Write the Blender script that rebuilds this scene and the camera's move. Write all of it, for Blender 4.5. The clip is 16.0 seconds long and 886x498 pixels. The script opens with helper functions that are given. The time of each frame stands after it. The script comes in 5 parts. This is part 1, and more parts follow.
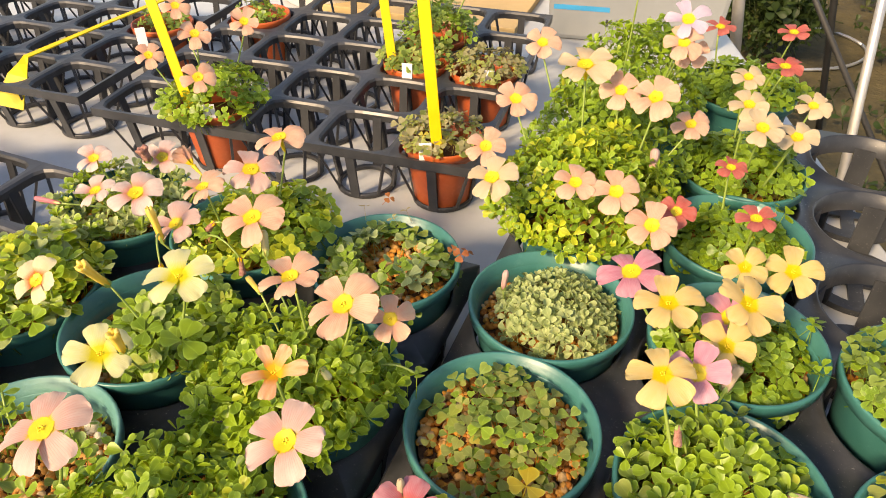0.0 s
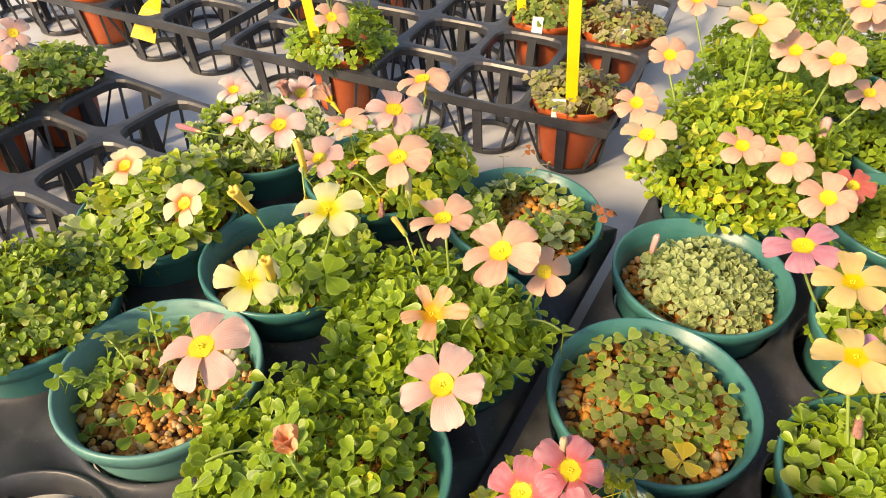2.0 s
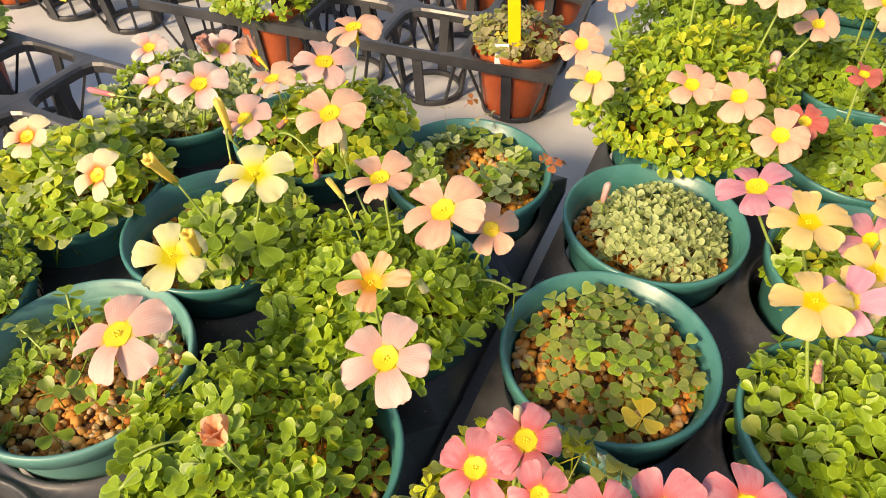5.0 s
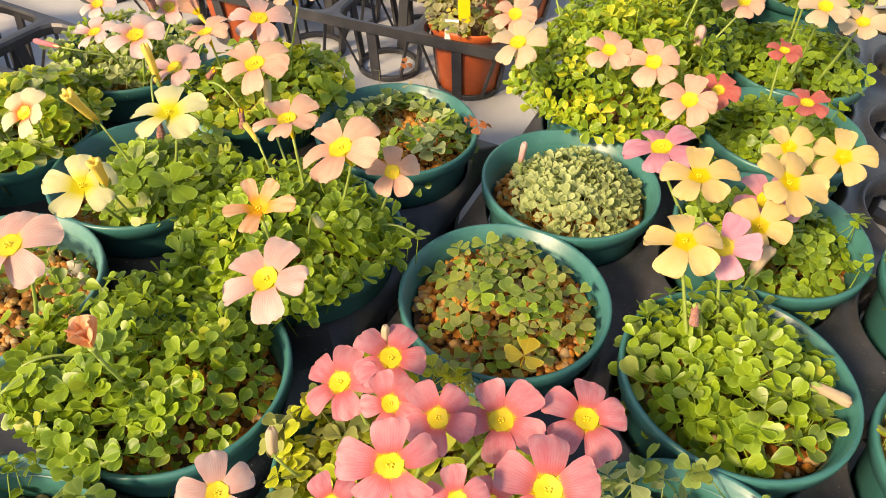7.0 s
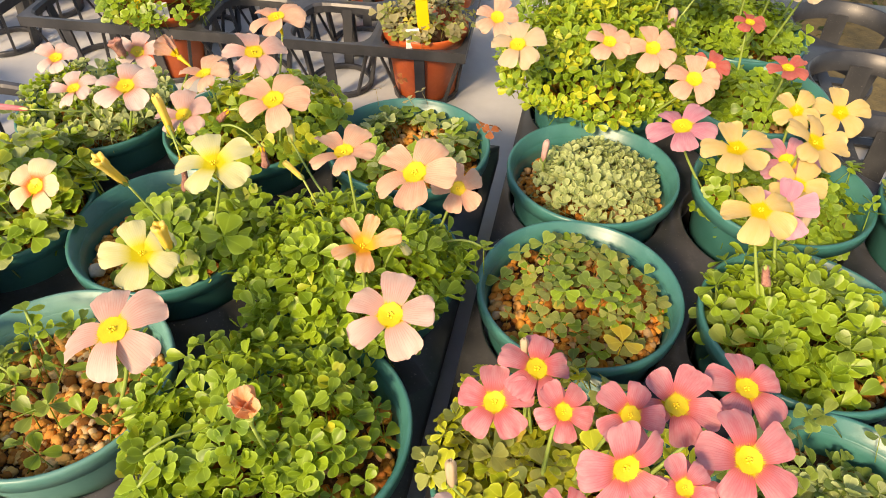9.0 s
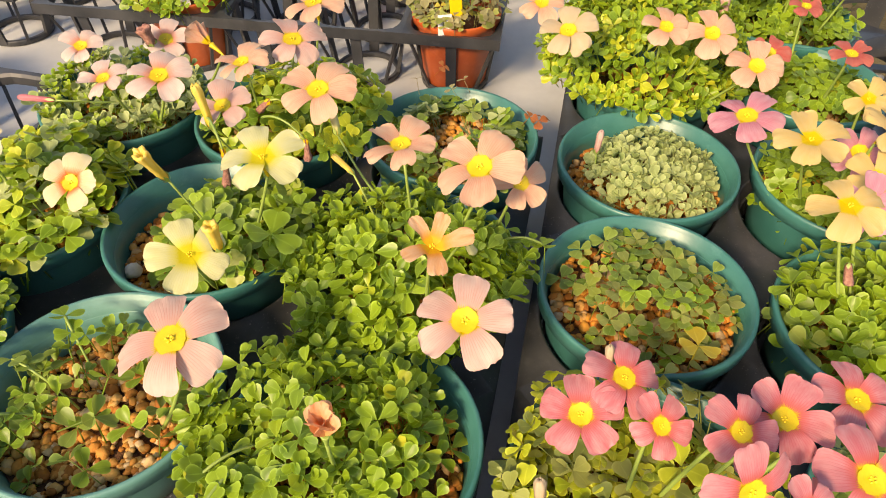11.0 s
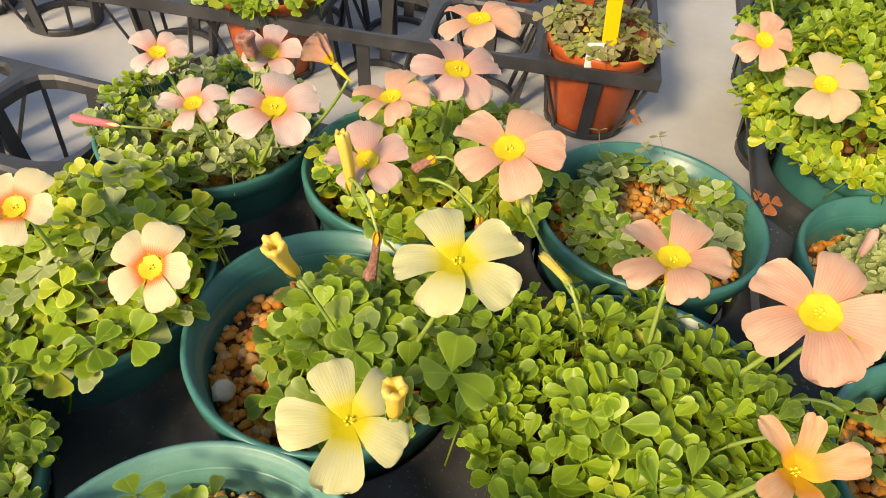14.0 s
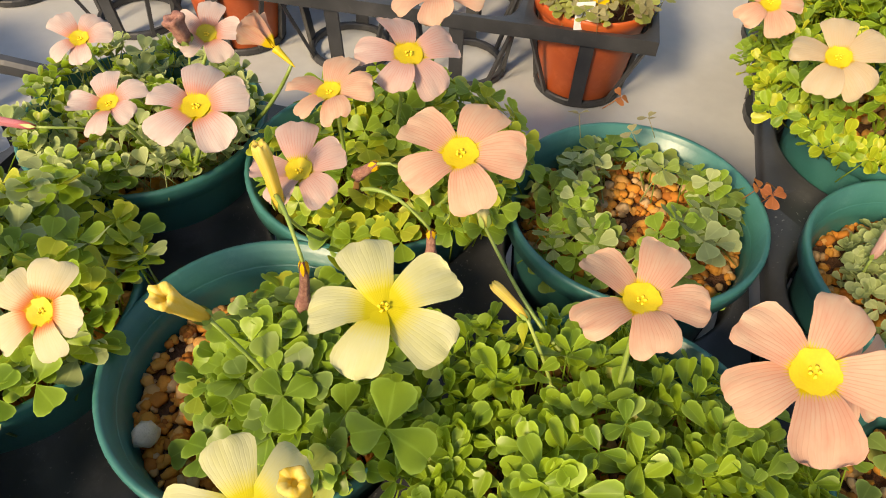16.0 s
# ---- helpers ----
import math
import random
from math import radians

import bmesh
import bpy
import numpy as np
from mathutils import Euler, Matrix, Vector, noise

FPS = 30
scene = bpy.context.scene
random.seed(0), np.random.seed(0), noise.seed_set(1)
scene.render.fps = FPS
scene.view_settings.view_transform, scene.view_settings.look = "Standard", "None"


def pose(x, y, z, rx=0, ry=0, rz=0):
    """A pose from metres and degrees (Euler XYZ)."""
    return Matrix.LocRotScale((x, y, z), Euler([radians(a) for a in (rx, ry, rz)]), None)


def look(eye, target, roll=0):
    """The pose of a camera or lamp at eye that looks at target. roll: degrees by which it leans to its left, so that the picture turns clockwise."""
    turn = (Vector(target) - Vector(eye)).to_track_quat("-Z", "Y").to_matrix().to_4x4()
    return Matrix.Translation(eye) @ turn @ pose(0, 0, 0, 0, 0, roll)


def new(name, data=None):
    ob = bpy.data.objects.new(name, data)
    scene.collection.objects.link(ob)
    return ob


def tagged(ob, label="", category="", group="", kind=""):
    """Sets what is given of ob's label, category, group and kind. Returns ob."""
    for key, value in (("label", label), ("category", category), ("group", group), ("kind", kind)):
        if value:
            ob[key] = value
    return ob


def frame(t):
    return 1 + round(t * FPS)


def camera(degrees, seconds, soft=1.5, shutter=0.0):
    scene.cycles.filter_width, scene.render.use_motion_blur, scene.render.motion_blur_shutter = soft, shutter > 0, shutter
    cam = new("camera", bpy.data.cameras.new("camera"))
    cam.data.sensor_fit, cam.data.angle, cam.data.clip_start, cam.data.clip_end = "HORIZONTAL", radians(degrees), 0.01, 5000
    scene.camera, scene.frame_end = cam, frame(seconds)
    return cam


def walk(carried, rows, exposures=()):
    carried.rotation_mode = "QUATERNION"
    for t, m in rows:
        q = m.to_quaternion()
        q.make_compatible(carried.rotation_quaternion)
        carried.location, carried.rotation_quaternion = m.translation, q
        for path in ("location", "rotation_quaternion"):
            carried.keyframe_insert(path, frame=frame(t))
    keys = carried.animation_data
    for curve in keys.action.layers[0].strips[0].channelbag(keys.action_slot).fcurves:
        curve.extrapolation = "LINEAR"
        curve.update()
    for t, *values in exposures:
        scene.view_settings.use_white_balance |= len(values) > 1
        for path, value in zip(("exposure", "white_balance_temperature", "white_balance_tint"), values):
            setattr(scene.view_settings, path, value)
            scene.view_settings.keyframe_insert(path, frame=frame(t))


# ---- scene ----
cam = camera(64.66, 16.0, soft=1.0)
PATH = [
    (0, (0.0009, 0.1094, 0.4403), (-0.0051, 0.8955, -0.1777), 0.08),
    (0.5, (-0.0121, 0.0996, 0.4404), (-0.0488, 0.8874, -0.1745), 0.56),
    (1, (-0.0253, 0.0997, 0.4316), (-0.0895, 0.8779, -0.1930), 0.41),
    (1.5, (-0.0403, 0.1051, 0.4266), (-0.1356, 0.8686, -0.2122), 0.25),
    (2, (-0.0487, 0.1139, 0.4173), (-0.1543, 0.8656, -0.2336), 0.12),
    (2.5, (-0.0551, 0.1198, 0.4096), (-0.1698, 0.8505, -0.2633), -0.12),
    (3, (-0.0596, 0.1165, 0.4101), (-0.1850, 0.8411, -0.2676), -0.71),
    (5.5, (-0.0267, 0.1388, 0.3978), (-0.0570, 0.8516, -0.3030), 0.28),
    (6, (0.0014, 0.1226, 0.3930), (-0.0413, 0.8391, -0.3032), 1.01),
    (6.5, (0.0105, 0.1145, 0.3898), (-0.0344, 0.8344, -0.3029), 1.92),
    (7, (0.0147, 0.1071, 0.3852), (-0.0283, 0.8297, -0.3047), 2.18),
    (7.5, (-0.0033, 0.1092, 0.3895), (-0.0263, 0.8360, -0.2970), 0.17),
    (8, (-0.0411, 0.1092, 0.3938), (0.0083, 0.8350, -0.2923), 0.19),
    (10.5, (-0.1099, 0.1288, 0.3837), (0.0238, 0.8323, -0.3143), 1.64),
    (11, (-0.1186, 0.1364, 0.3802), (-0.0007, 0.8409, -0.3197), 1.19),
    (11.5, (-0.1310, 0.1414, 0.3800), (-0.0149, 0.8527, -0.3132), 1.38),
    (12, (-0.1472, 0.1481, 0.3780), (-0.0298, 0.8767, -0.2968), 1.14),
    (12.5, (-0.1705, 0.1588, 0.3743), (-0.0259, 0.8960, -0.2857), 1.26),
    (13, (-0.1853, 0.1673, 0.3695), (-0.0154, 0.9137, -0.2739), 1.76),
    (13.5, (-0.1941, 0.2115, 0.3449), (-0.0253, 0.9487, -0.3094), 5.16),
    (14, (-0.1939, 0.2729, 0.3238), (-0.0785, 0.9868, -0.3668), 5.53),
    (14.5, (-0.1797, 0.3197, 0.3078), (-0.1087, 0.9973, -0.4241), 6.10),
    (15, (-0.1797, 0.3324, 0.3003), (-0.1143, 0.9996, -0.4417), 7.18),
    (15.5, (-0.1745, 0.3233, 0.3126), (-0.0978, 0.9804, -0.4373), 4.63),
    (16, (-0.1630, 0.3159, 0.3187), (-0.0747, 0.9759, -0.4274), 3.18),
]
EXPOSURES = [(0.0, 0.80, 7900, 17), (7.0, 0.80, 7900, 18), (12.5, 0.62, 7800, 15), (14.5, 0.55, 7700, 13), (16.0, 0.50, 7700, 13)]
walk(cam, [(t, look(eye, target, roll)) for t, eye, target, roll in PATH], EXPOSURES)

# ---------------------------------------------------------------- light
world = bpy.data.worlds.new("sky")
scene.world = world
world.use_nodes = True
SUN_AZ, SUN_EL = 222.0, 35.0  # compass of the sun: clockwise from +y
wn = world.node_tree.nodes
sky = wn.new("ShaderNodeTexSky")
sky.sky_type, sky.sun_disc = "NISHITA", False
sky.sun_elevation, sky.sun_rotation = radians(SUN_EL), radians(SUN_AZ)
wn["Background"].inputs["Strength"].default_value = 0.15
world.node_tree.links.new(sky.outputs[0], wn["Background"].inputs["Color"])
to_sun = Vector((math.sin(radians(SUN_AZ)) * math.cos(radians(SUN_EL)), math.cos(radians(SUN_AZ)) * math.cos(radians(SUN_EL)), math.sin(radians(SUN_EL))))
sun = new("sun", bpy.data.lights.new("sun", "SUN"))
sun.data.energy, sun.data.angle, sun.data.color = 4.0, radians(11.0), (1.0, 0.83, 0.58)
sun.matrix_world = look(to_sun * 5, (0, 0, 0))


# ---------------------------------------------------------------- materials
def material(name, rough=0.5, metal=0.0, spec=0.5):
    m = bpy.data.materials.new(name)
    m.use_nodes = True
    p = m.node_tree.nodes["Principled BSDF"]
    p.inputs["Roughness"].default_value = rough
    p.inputs["Metallic"].default_value = metal
    p.inputs["Specular IOR Level"].default_value = spec
    return m, m.node_tree.nodes, m.node_tree.links, p


def ramp(nodes, links, fac, stops):
    r = nodes.new("ShaderNodeValToRGB")
    while len(r.color_ramp.elements) < len(stops):
        r.color_ramp.elements.new(0.5)
    for e, (at, col) in zip(r.color_ramp.elements, stops):
        e.position, e.color = at, (*col, 1)
    links.new(fac, r.inputs[0])
    return r.outputs["Color"]


def noise_tex(nodes, links, scale, detail=4, rough=0.55, vector=None):
    n = nodes.new("ShaderNodeTexNoise")
    n.inputs["Scale"].default_value, n.inputs["Detail"].default_value, n.inputs["Roughness"].default_value = scale, detail, rough
    if vector is None:
        tc = nodes.new("ShaderNodeTexCoord")
        vector = tc.outputs["Object"]
    links.new(vector, n.inputs["Vector"])
    return n.outputs["Fac"]


def mix(nodes, links, fac, a, b, kind="MIX"):
    m = nodes.new("ShaderNodeMix")
    m.data_type, m.blend_type = "RGBA", kind
    for sock, v in ((m.inputs[0], fac), (m.inputs[6], a), (m.inputs[7], b)):
        if isinstance(v, (int, float)):
            sock.default_value = v
        elif isinstance(v, tuple):
            sock.default_value = (*v, 1)
        else:
            links.new(v, sock)
    return m.outputs[2]


def bump(nodes, links, p, height, strength, dist):
    b = nodes.new("ShaderNodeBump")
    b.inputs["Strength"].default_value, b.inputs["Distance"].default_value = strength, dist
    links.new(height, b.inputs["Height"])
    links.new(b.outputs[0], p.inputs["Normal"])


def math_node(nodes, links, op, a, b=0.0, c=0.0):
    m = nodes.new("ShaderNodeMath")
    m.operation = op
    for sock, v in zip(m.inputs, (a, b, c)):
        if isinstance(v, (int, float)):
            sock.default_value = v
        else:
            links.new(v, sock)
    return m.outputs[0]


def mottled(name, dark, light, scale, rough, bump_at=(0, 0), metal=0.0, spec=0.5, fine=None):
    """A surface with stains at one scale and grain at a finer one."""
    m, n, l, p = material(name, rough, metal, spec)
    big = noise_tex(n, l, scale, 5)
    small = noise_tex(n, l, fine or scale * 9, 3)
    col = ramp(n, l, big, [(0.3, dark), (0.7, light)])
    col = mix(n, l, 0.25, col, ramp(n, l, small, [(0.3, dark), (0.7, light)]))
    l.new(col, p.inputs["Base Color"])
    l.new(math_node(n, l, "MULTIPLY_ADD", big, 0.25, rough - 0.12), p.inputs["Roughness"])
    if bump_at[0]:
        bump(n, l, p, small, bump_at[0], bump_at[1])
    return m


def own_grain(nodes, links, uv, random_value, scale, detail):
    """Noise laid out along a leaf or petal, different on each one."""
    v = nodes.new("ShaderNodeVectorMath")
    v.operation = "MULTIPLY_ADD"
    links.new(random_value, v.inputs[0])
    v.inputs[1].default_value = (37.0, 19.0, 53.0)
    links.new(uv, v.inputs[2])
    return noise_tex(nodes, links, scale, detail, vector=v.outputs[0])


def leaf_material(name, dark, light, yellow, edge=0.15, shine=0.4):
    """Thin leaf: lighter along rib and margin, some light passing through; each leaf has its own shade."""
    m, n, l, p = material(name, shine, spec=0.4)
    uv = n.new("ShaderNodeUVMap")
    sep = n.new("ShaderNodeSeparateXYZ")
    l.new(uv.outputs[0], sep.inputs[0])
    info = n.new("ShaderNodeObjectInfo")
    geo = n.new("ShaderNodeNewGeometry")
    rnd = math_node(n, l, "FRACT", math_node(n, l, "ADD", info.outputs["Random"], geo.outputs["Random Per Island"]))
    base = ramp(n, l, rnd, [(0.0, dark), (0.55, light), (0.955, light), (1.0, yellow)])
    grain = own_grain(n, l, uv.outputs[0], rnd, 3.2, 5)
    base = mix(n, l, math_node(n, l, "MULTIPLY", grain, 0.35), base, tuple(0.5 * a for a in dark))
    across = math_node(n, l, "ABSOLUTE", sep.outputs[0])
    rim = math_node(n, l, "POWER", across, 7.0)
    rib = math_node(n, l, "SUBTRACT", 1.0, math_node(n, l, "MULTIPLY", across, 9.0))
    rib = math_node(n, l, "MULTIPLY", math_node(n, l, "MAXIMUM", rib, 0.0), 0.4)
    pale = tuple(min(1.0, 1.6 * a + 0.07) for a in light)
    col = mix(n, l, math_node(n, l, "MULTIPLY", math_node(n, l, "MAXIMUM", rim, rib), edge * 2), base, pale)
    l.new(col, p.inputs["Base Color"])
    tr = n.new("ShaderNodeBsdfTranslucent")
    l.new(mix(n, l, 0.5, col, yellow), tr.inputs["Color"])
    ms = n.new("ShaderNodeMixShader")
    ms.inputs[0].default_value = 0.36
    out = n["Material Output"]
    l.new(p.outputs[0], ms.inputs[1])
    l.new(tr.outputs[0], ms.inputs[2])
    l.new(ms.outputs[0], out.inputs["Surface"])
    return m


def petal_material(name, blade, pale, base, vein, ring=None, veins=0.42):
    """Silky petal: coloured base, fine darker veins running outwards, paler margin."""
    blade, pale = tuple(0.88 * a for a in blade), tuple(0.88 * a for a in pale)
    m, n, l, p = material(name, 0.55, spec=0.25)
    uv = n.new("ShaderNodeUVMap")
    sep = n.new("ShaderNodeSeparateXYZ")
    l.new(uv.outputs[0], sep.inputs[0])
    s, t = sep.outputs[0], sep.outputs[1]
    info = n.new("ShaderNodeObjectInfo")
    cloud = own_grain(n, l, uv.outputs[0], info.outputs["Random"], 2.2, 5)
    col = mix(n, l, ramp(n, l, cloud, [(0.35, (0, 0, 0)), (0.7, (1, 1, 1))]), blade, pale)
    col = mix(n, l, math_node(n, l, "MULTIPLY", info.outputs["Random"], 0.35), col, pale)
    wob = math_node(n, l, "MULTIPLY", own_grain(n, l, uv.outputs[0], info.outputs["Random"], 1.8, 3), 9.0)
    wave = math_node(n, l, "SINE", math_node(n, l, "ADD", math_node(n, l, "MULTIPLY", s, 40.0), wob))
    wave = math_node(n, l, "POWER", math_node(n, l, "MAXIMUM", wave, 0.0), 2.5)
    inner = ramp(n, l, t, [(0.25, (0.55, 0.55, 0.55)), (0.85, (0, 0, 0))])
    col = mix(n, l, inner, col, tuple(0.6 * a + 0.4 * b for a, b in zip(blade, vein)))
    fade = ramp(n, l, t, [(0.25, (0.8, 0.8, 0.8)), (0.85, (0, 0, 0))])
    lines = mix(n, l, 1.0, fade, wave, "MULTIPLY")
    col = mix(n, l, mix(n, l, 1.0, lines, (veins, veins, veins), "MULTIPLY"), col, vein)
    reach = math_node(n, l, "ADD", t, math_node(n, l, "MULTIPLY", wave, -0.06))
    if ring:
        col = mix(n, l, ramp(n, l, reach, [(0.29, (1, 1, 1)), (0.50, (0, 0, 0))]), col, ring)
    col = mix(n, l, ramp(n, l, reach, [(0.225, (1, 1, 1)), (0.285, (0, 0, 0))]), col, base)
    l.new(col, p.inputs["Base Color"])
    tr = n.new("ShaderNodeBsdfTranslucent")
    l.new(col, tr.inputs["Color"])
    ms = n.new("ShaderNodeMixShader")
    ms.inputs[0].default_value = 0.32
    l.new(p.outputs[0], ms.inputs[1])
    l.new(tr.outputs[0], ms.inputs[2])
    l.new(ms.outputs[0], n["Material Output"].inputs["Surface"])
    bump(n, l, p, wave, 0.13, 0.0005)
    return m


def pebble_material(name, stops):
    m, n, l, p = material(name, 0.75, spec=0.3)
    geo = n.new("ShaderNodeNewGeometry")
    col = ramp(n, l, geo.outputs["Random Per Island"], stops)
    g = noise_tex(n, l, 500, 4)
    col = mix(n, l, math_node(n, l, "MULTIPLY", g, 0.30), col, (0.16, 0.06, 0.015))
    l.new(col, p.inputs["Base Color"])
    bump(n, l, p, g, 0.5, 0.001)
    return m


def pot_material(name, dark, light, rough, dust=0.10, specks=0.0):
    """Moulded plastic: scuffs, chalky water marks and dust."""
    m, n, l, p = material(name, rough, spec=0.5)
    big = noise_tex(n, l, 28, 5)
    fine = noise_tex(n, l, 420, 3)
    col = ramp(n, l, big, [(0.3, dark), (0.75, light)])
    mark = ramp(n, l, noise_tex(n, l, 75, 6, 0.7), [(0.55, (0, 0, 0)), (0.78, (0.22, 0.22, 0.22))])
    col = mix(n, l, mark, col, tuple(min(1, a * 1.5 + dust) for a in light))
    if specks:
        grit = ramp(n, l, noise_tex(n, l, 520, 2, 0.6), [(0.66, (0, 0, 0)), (0.74, (specks, specks, specks))])
        patch = ramp(n, l, noise_tex(n, l, 16, 4), [(0.42, (0, 0, 0)), (0.62, (1, 1, 1))])
        col = mix(n, l, mix(n, l, 1.0, grit, patch, "MULTIPLY"), col, (0.42, 0.41, 0.38))
    l.new(col, p.inputs["Base Color"])
    l.new(math_node(n, l, "MULTIPLY_ADD", big, 0.3, rough - 0.15), p.inputs["Roughness"])
    bump(n, l, p, fine, 0.12, 0.0005)
    return m


M_POT = pot_material("green_plastic", (0.022, 0.125, 0.112), (0.048, 0.190, 0.172), 0.38, 0.12)
M_FADED = pot_material("faded_green_plastic", (0.065, 0.200, 0.178), (0.125, 0.285, 0.252), 0.45, 0.14)
M_TERRA = pot_material("orange_plastic", (0.40, 0.07, 0.018), (0.55, 0.12, 0.03), 0.45)
M_TRAY = pot_material("black_plastic", (0.016, 0.018, 0.022), (0.048, 0.051, 0.055), 0.42, 0.08, 0.5)
M_LATTICE = pot_material("grey_black_plastic", (0.020, 0.022, 0.025), (0.058, 0.060, 0.065), 0.40)
M_BENCH = mottled("bench_sheet", (0.41, 0.425, 0.43), (0.54, 0.555, 0.555), 9, 0.32, (0.08, 0.001))
M_FLOOR = mottled("sandy_floor", (0.20, 0.13, 0.06), (0.42, 0.32, 0.18), 3, 0.85, (0.3, 0.01), fine=40)
M_STICK = mottled("yellow_plastic", (0.66, 0.46, 0.004), (0.74, 0.54, 0.008), 40, 0.55)
M_TAG = mottled("white_label", (0.70, 0.70, 0.70), (0.85, 0.85, 0.86), 60, 0.4)
M_STEEL = mottled("galvanised_steel", (0.42, 0.42, 0.42), (0.62, 0.62, 0.60), 12, 0.4, metal=0.7)
M_BOX = mottled("grey_box_plastic", (0.205, 0.22, 0.225), (0.265, 0.28, 0.28), 5, 0.4)
M_BLUE = mottled("blue_tape", (0.02, 0.22, 0.42), (0.03, 0.30, 0.55), 20, 0.4)
M_INK = mottled("black_ink", (0.02, 0.02, 0.02), (0.04, 0.04, 0.04), 20, 0.6)
M_PLY = mottled("plywood", (0.42, 0.29, 0.12), (0.56, 0.41, 0.20), 6, 0.6, (0.15, 0.001), fine=60)
M_PAVE = mottled("paving_block", (0.26, 0.25, 0.24), (0.38, 0.37, 0.35), 9, 0.85, (0.4, 0.002))
M_STONE = mottled("pale_stone", (0.46, 0.40, 0.30), (0.66, 0.62, 0.52), 160, 0.8, (0.5, 0.001))
M_WHITE = mottled("white_plastic", (0.62, 0.62, 0.60), (0.75, 0.75, 0.73), 6, 0.4)
M_GRAVEL = pebble_material("red_gravel", [(0.0, (0.30, 0.095, 0.015)), (0.3, (0.54, 0.20, 0.028)), (0.62, (0.66, 0.31, 0.05)), (0.86, (0.50, 0.32, 0.15)), (1.0, (0.54, 0.40, 0.24))])
M_GRAVEL_PALE = pebble_material("pale_gravel", [(0.0, (0.32, 0.11, 0.02)), (0.35, (0.57, 0.25, 0.05)), (0.7, (0.64, 0.38, 0.12)), (1.0, (0.68, 0.53, 0.33))])
# brown soil with the shade over it put into its dark colours
M_SHADED_SOIL = mottled("shaded_soil", (0.018, 0.018, 0.008), (0.15, 0.115, 0.045), 5, 0.9, (0.8, 0.01), fine=38)
M_SOIL = mottled("potting_soil", (0.05, 0.025, 0.012), (0.16, 0.07, 0.03), 90, 0.9, (0.6, 0.003))
M_STEM = mottled("green_stem", (0.16, 0.26, 0.05), (0.30, 0.38, 0.09), 60, 0.45)
M_STEM_RED = mottled("reddish_stem", (0.22, 0.10, 0.05), (0.34, 0.24, 0.08), 60, 0.45)
M_THROAT = mottled("yellow_throat", (0.54, 0.385, 0.010), (0.62, 0.475, 0.020), 200, 0.5)
M_LINING = mottled("throat_lining", (0.44, 0.34, 0.006), (0.66, 0.50, 0.016), 3, 0.55, fine=30)
M_STAMEN = mottled("yellow_pollen", (0.80, 0.55, 0.02), (0.90, 0.70, 0.05), 400, 0.7)
M_DRY = mottled("withered_petal", (0.20, 0.06, 0.055), (0.55, 0.30, 0.22), 420, 0.8, (0.8, 0.001))

LEAF = {
    "bright": leaf_material("leaf_bright", (0.110, 0.215, 0.012), (0.285, 0.430, 0.026), (0.600, 0.570, 0.052), 0.34),
    "mid": leaf_material("leaf_mid", (0.113, 0.222, 0.021), (0.241, 0.376, 0.031), (0.455, 0.487, 0.052), 0.34),
    "deep": leaf_material("leaf_deep", (0.113, 0.199, 0.037), (0.227, 0.321, 0.058), (0.401, 0.443, 0.073), 0.3),
    "lime": leaf_material("leaf_lime", (0.293, 0.409, 0.021), (0.508, 0.553, 0.037), (0.717, 0.620, 0.052), 0.34),
    "silver": leaf_material("leaf_silver", (0.241, 0.328, 0.104), (0.421, 0.496, 0.209), (0.553, 0.598, 0.282), 0.3, 0.6),
    "olive": leaf_material("leaf_olive", (0.161, 0.222, 0.052), (0.334, 0.376, 0.094), (0.694, 0.531, 0.073), 0.2, 0.55),
    "yellow": leaf_material("leaf_yellow", (0.621, 0.464, 0.042), (0.717, 0.553, 0.052), (0.717, 0.509, 0.063), 0.3),
    "dark": leaf_material("leaf_dark", (0.020, 0.040, 0.010), (0.050, 0.085, 0.018), (0.10, 0.11, 0.03), 0.15, 0.5),
    "rust": leaf_material("leaf_rust", (0.30, 0.09, 0.03), (0.50, 0.17, 0.05), (0.60, 0.30, 0.06), 0.2, 0.55),
    "purple": leaf_material("leaf_purple", (0.201, 0.199, 0.084), (0.361, 0.343, 0.167), (0.482, 0.277, 0.136), 0.2, 0.55),
}
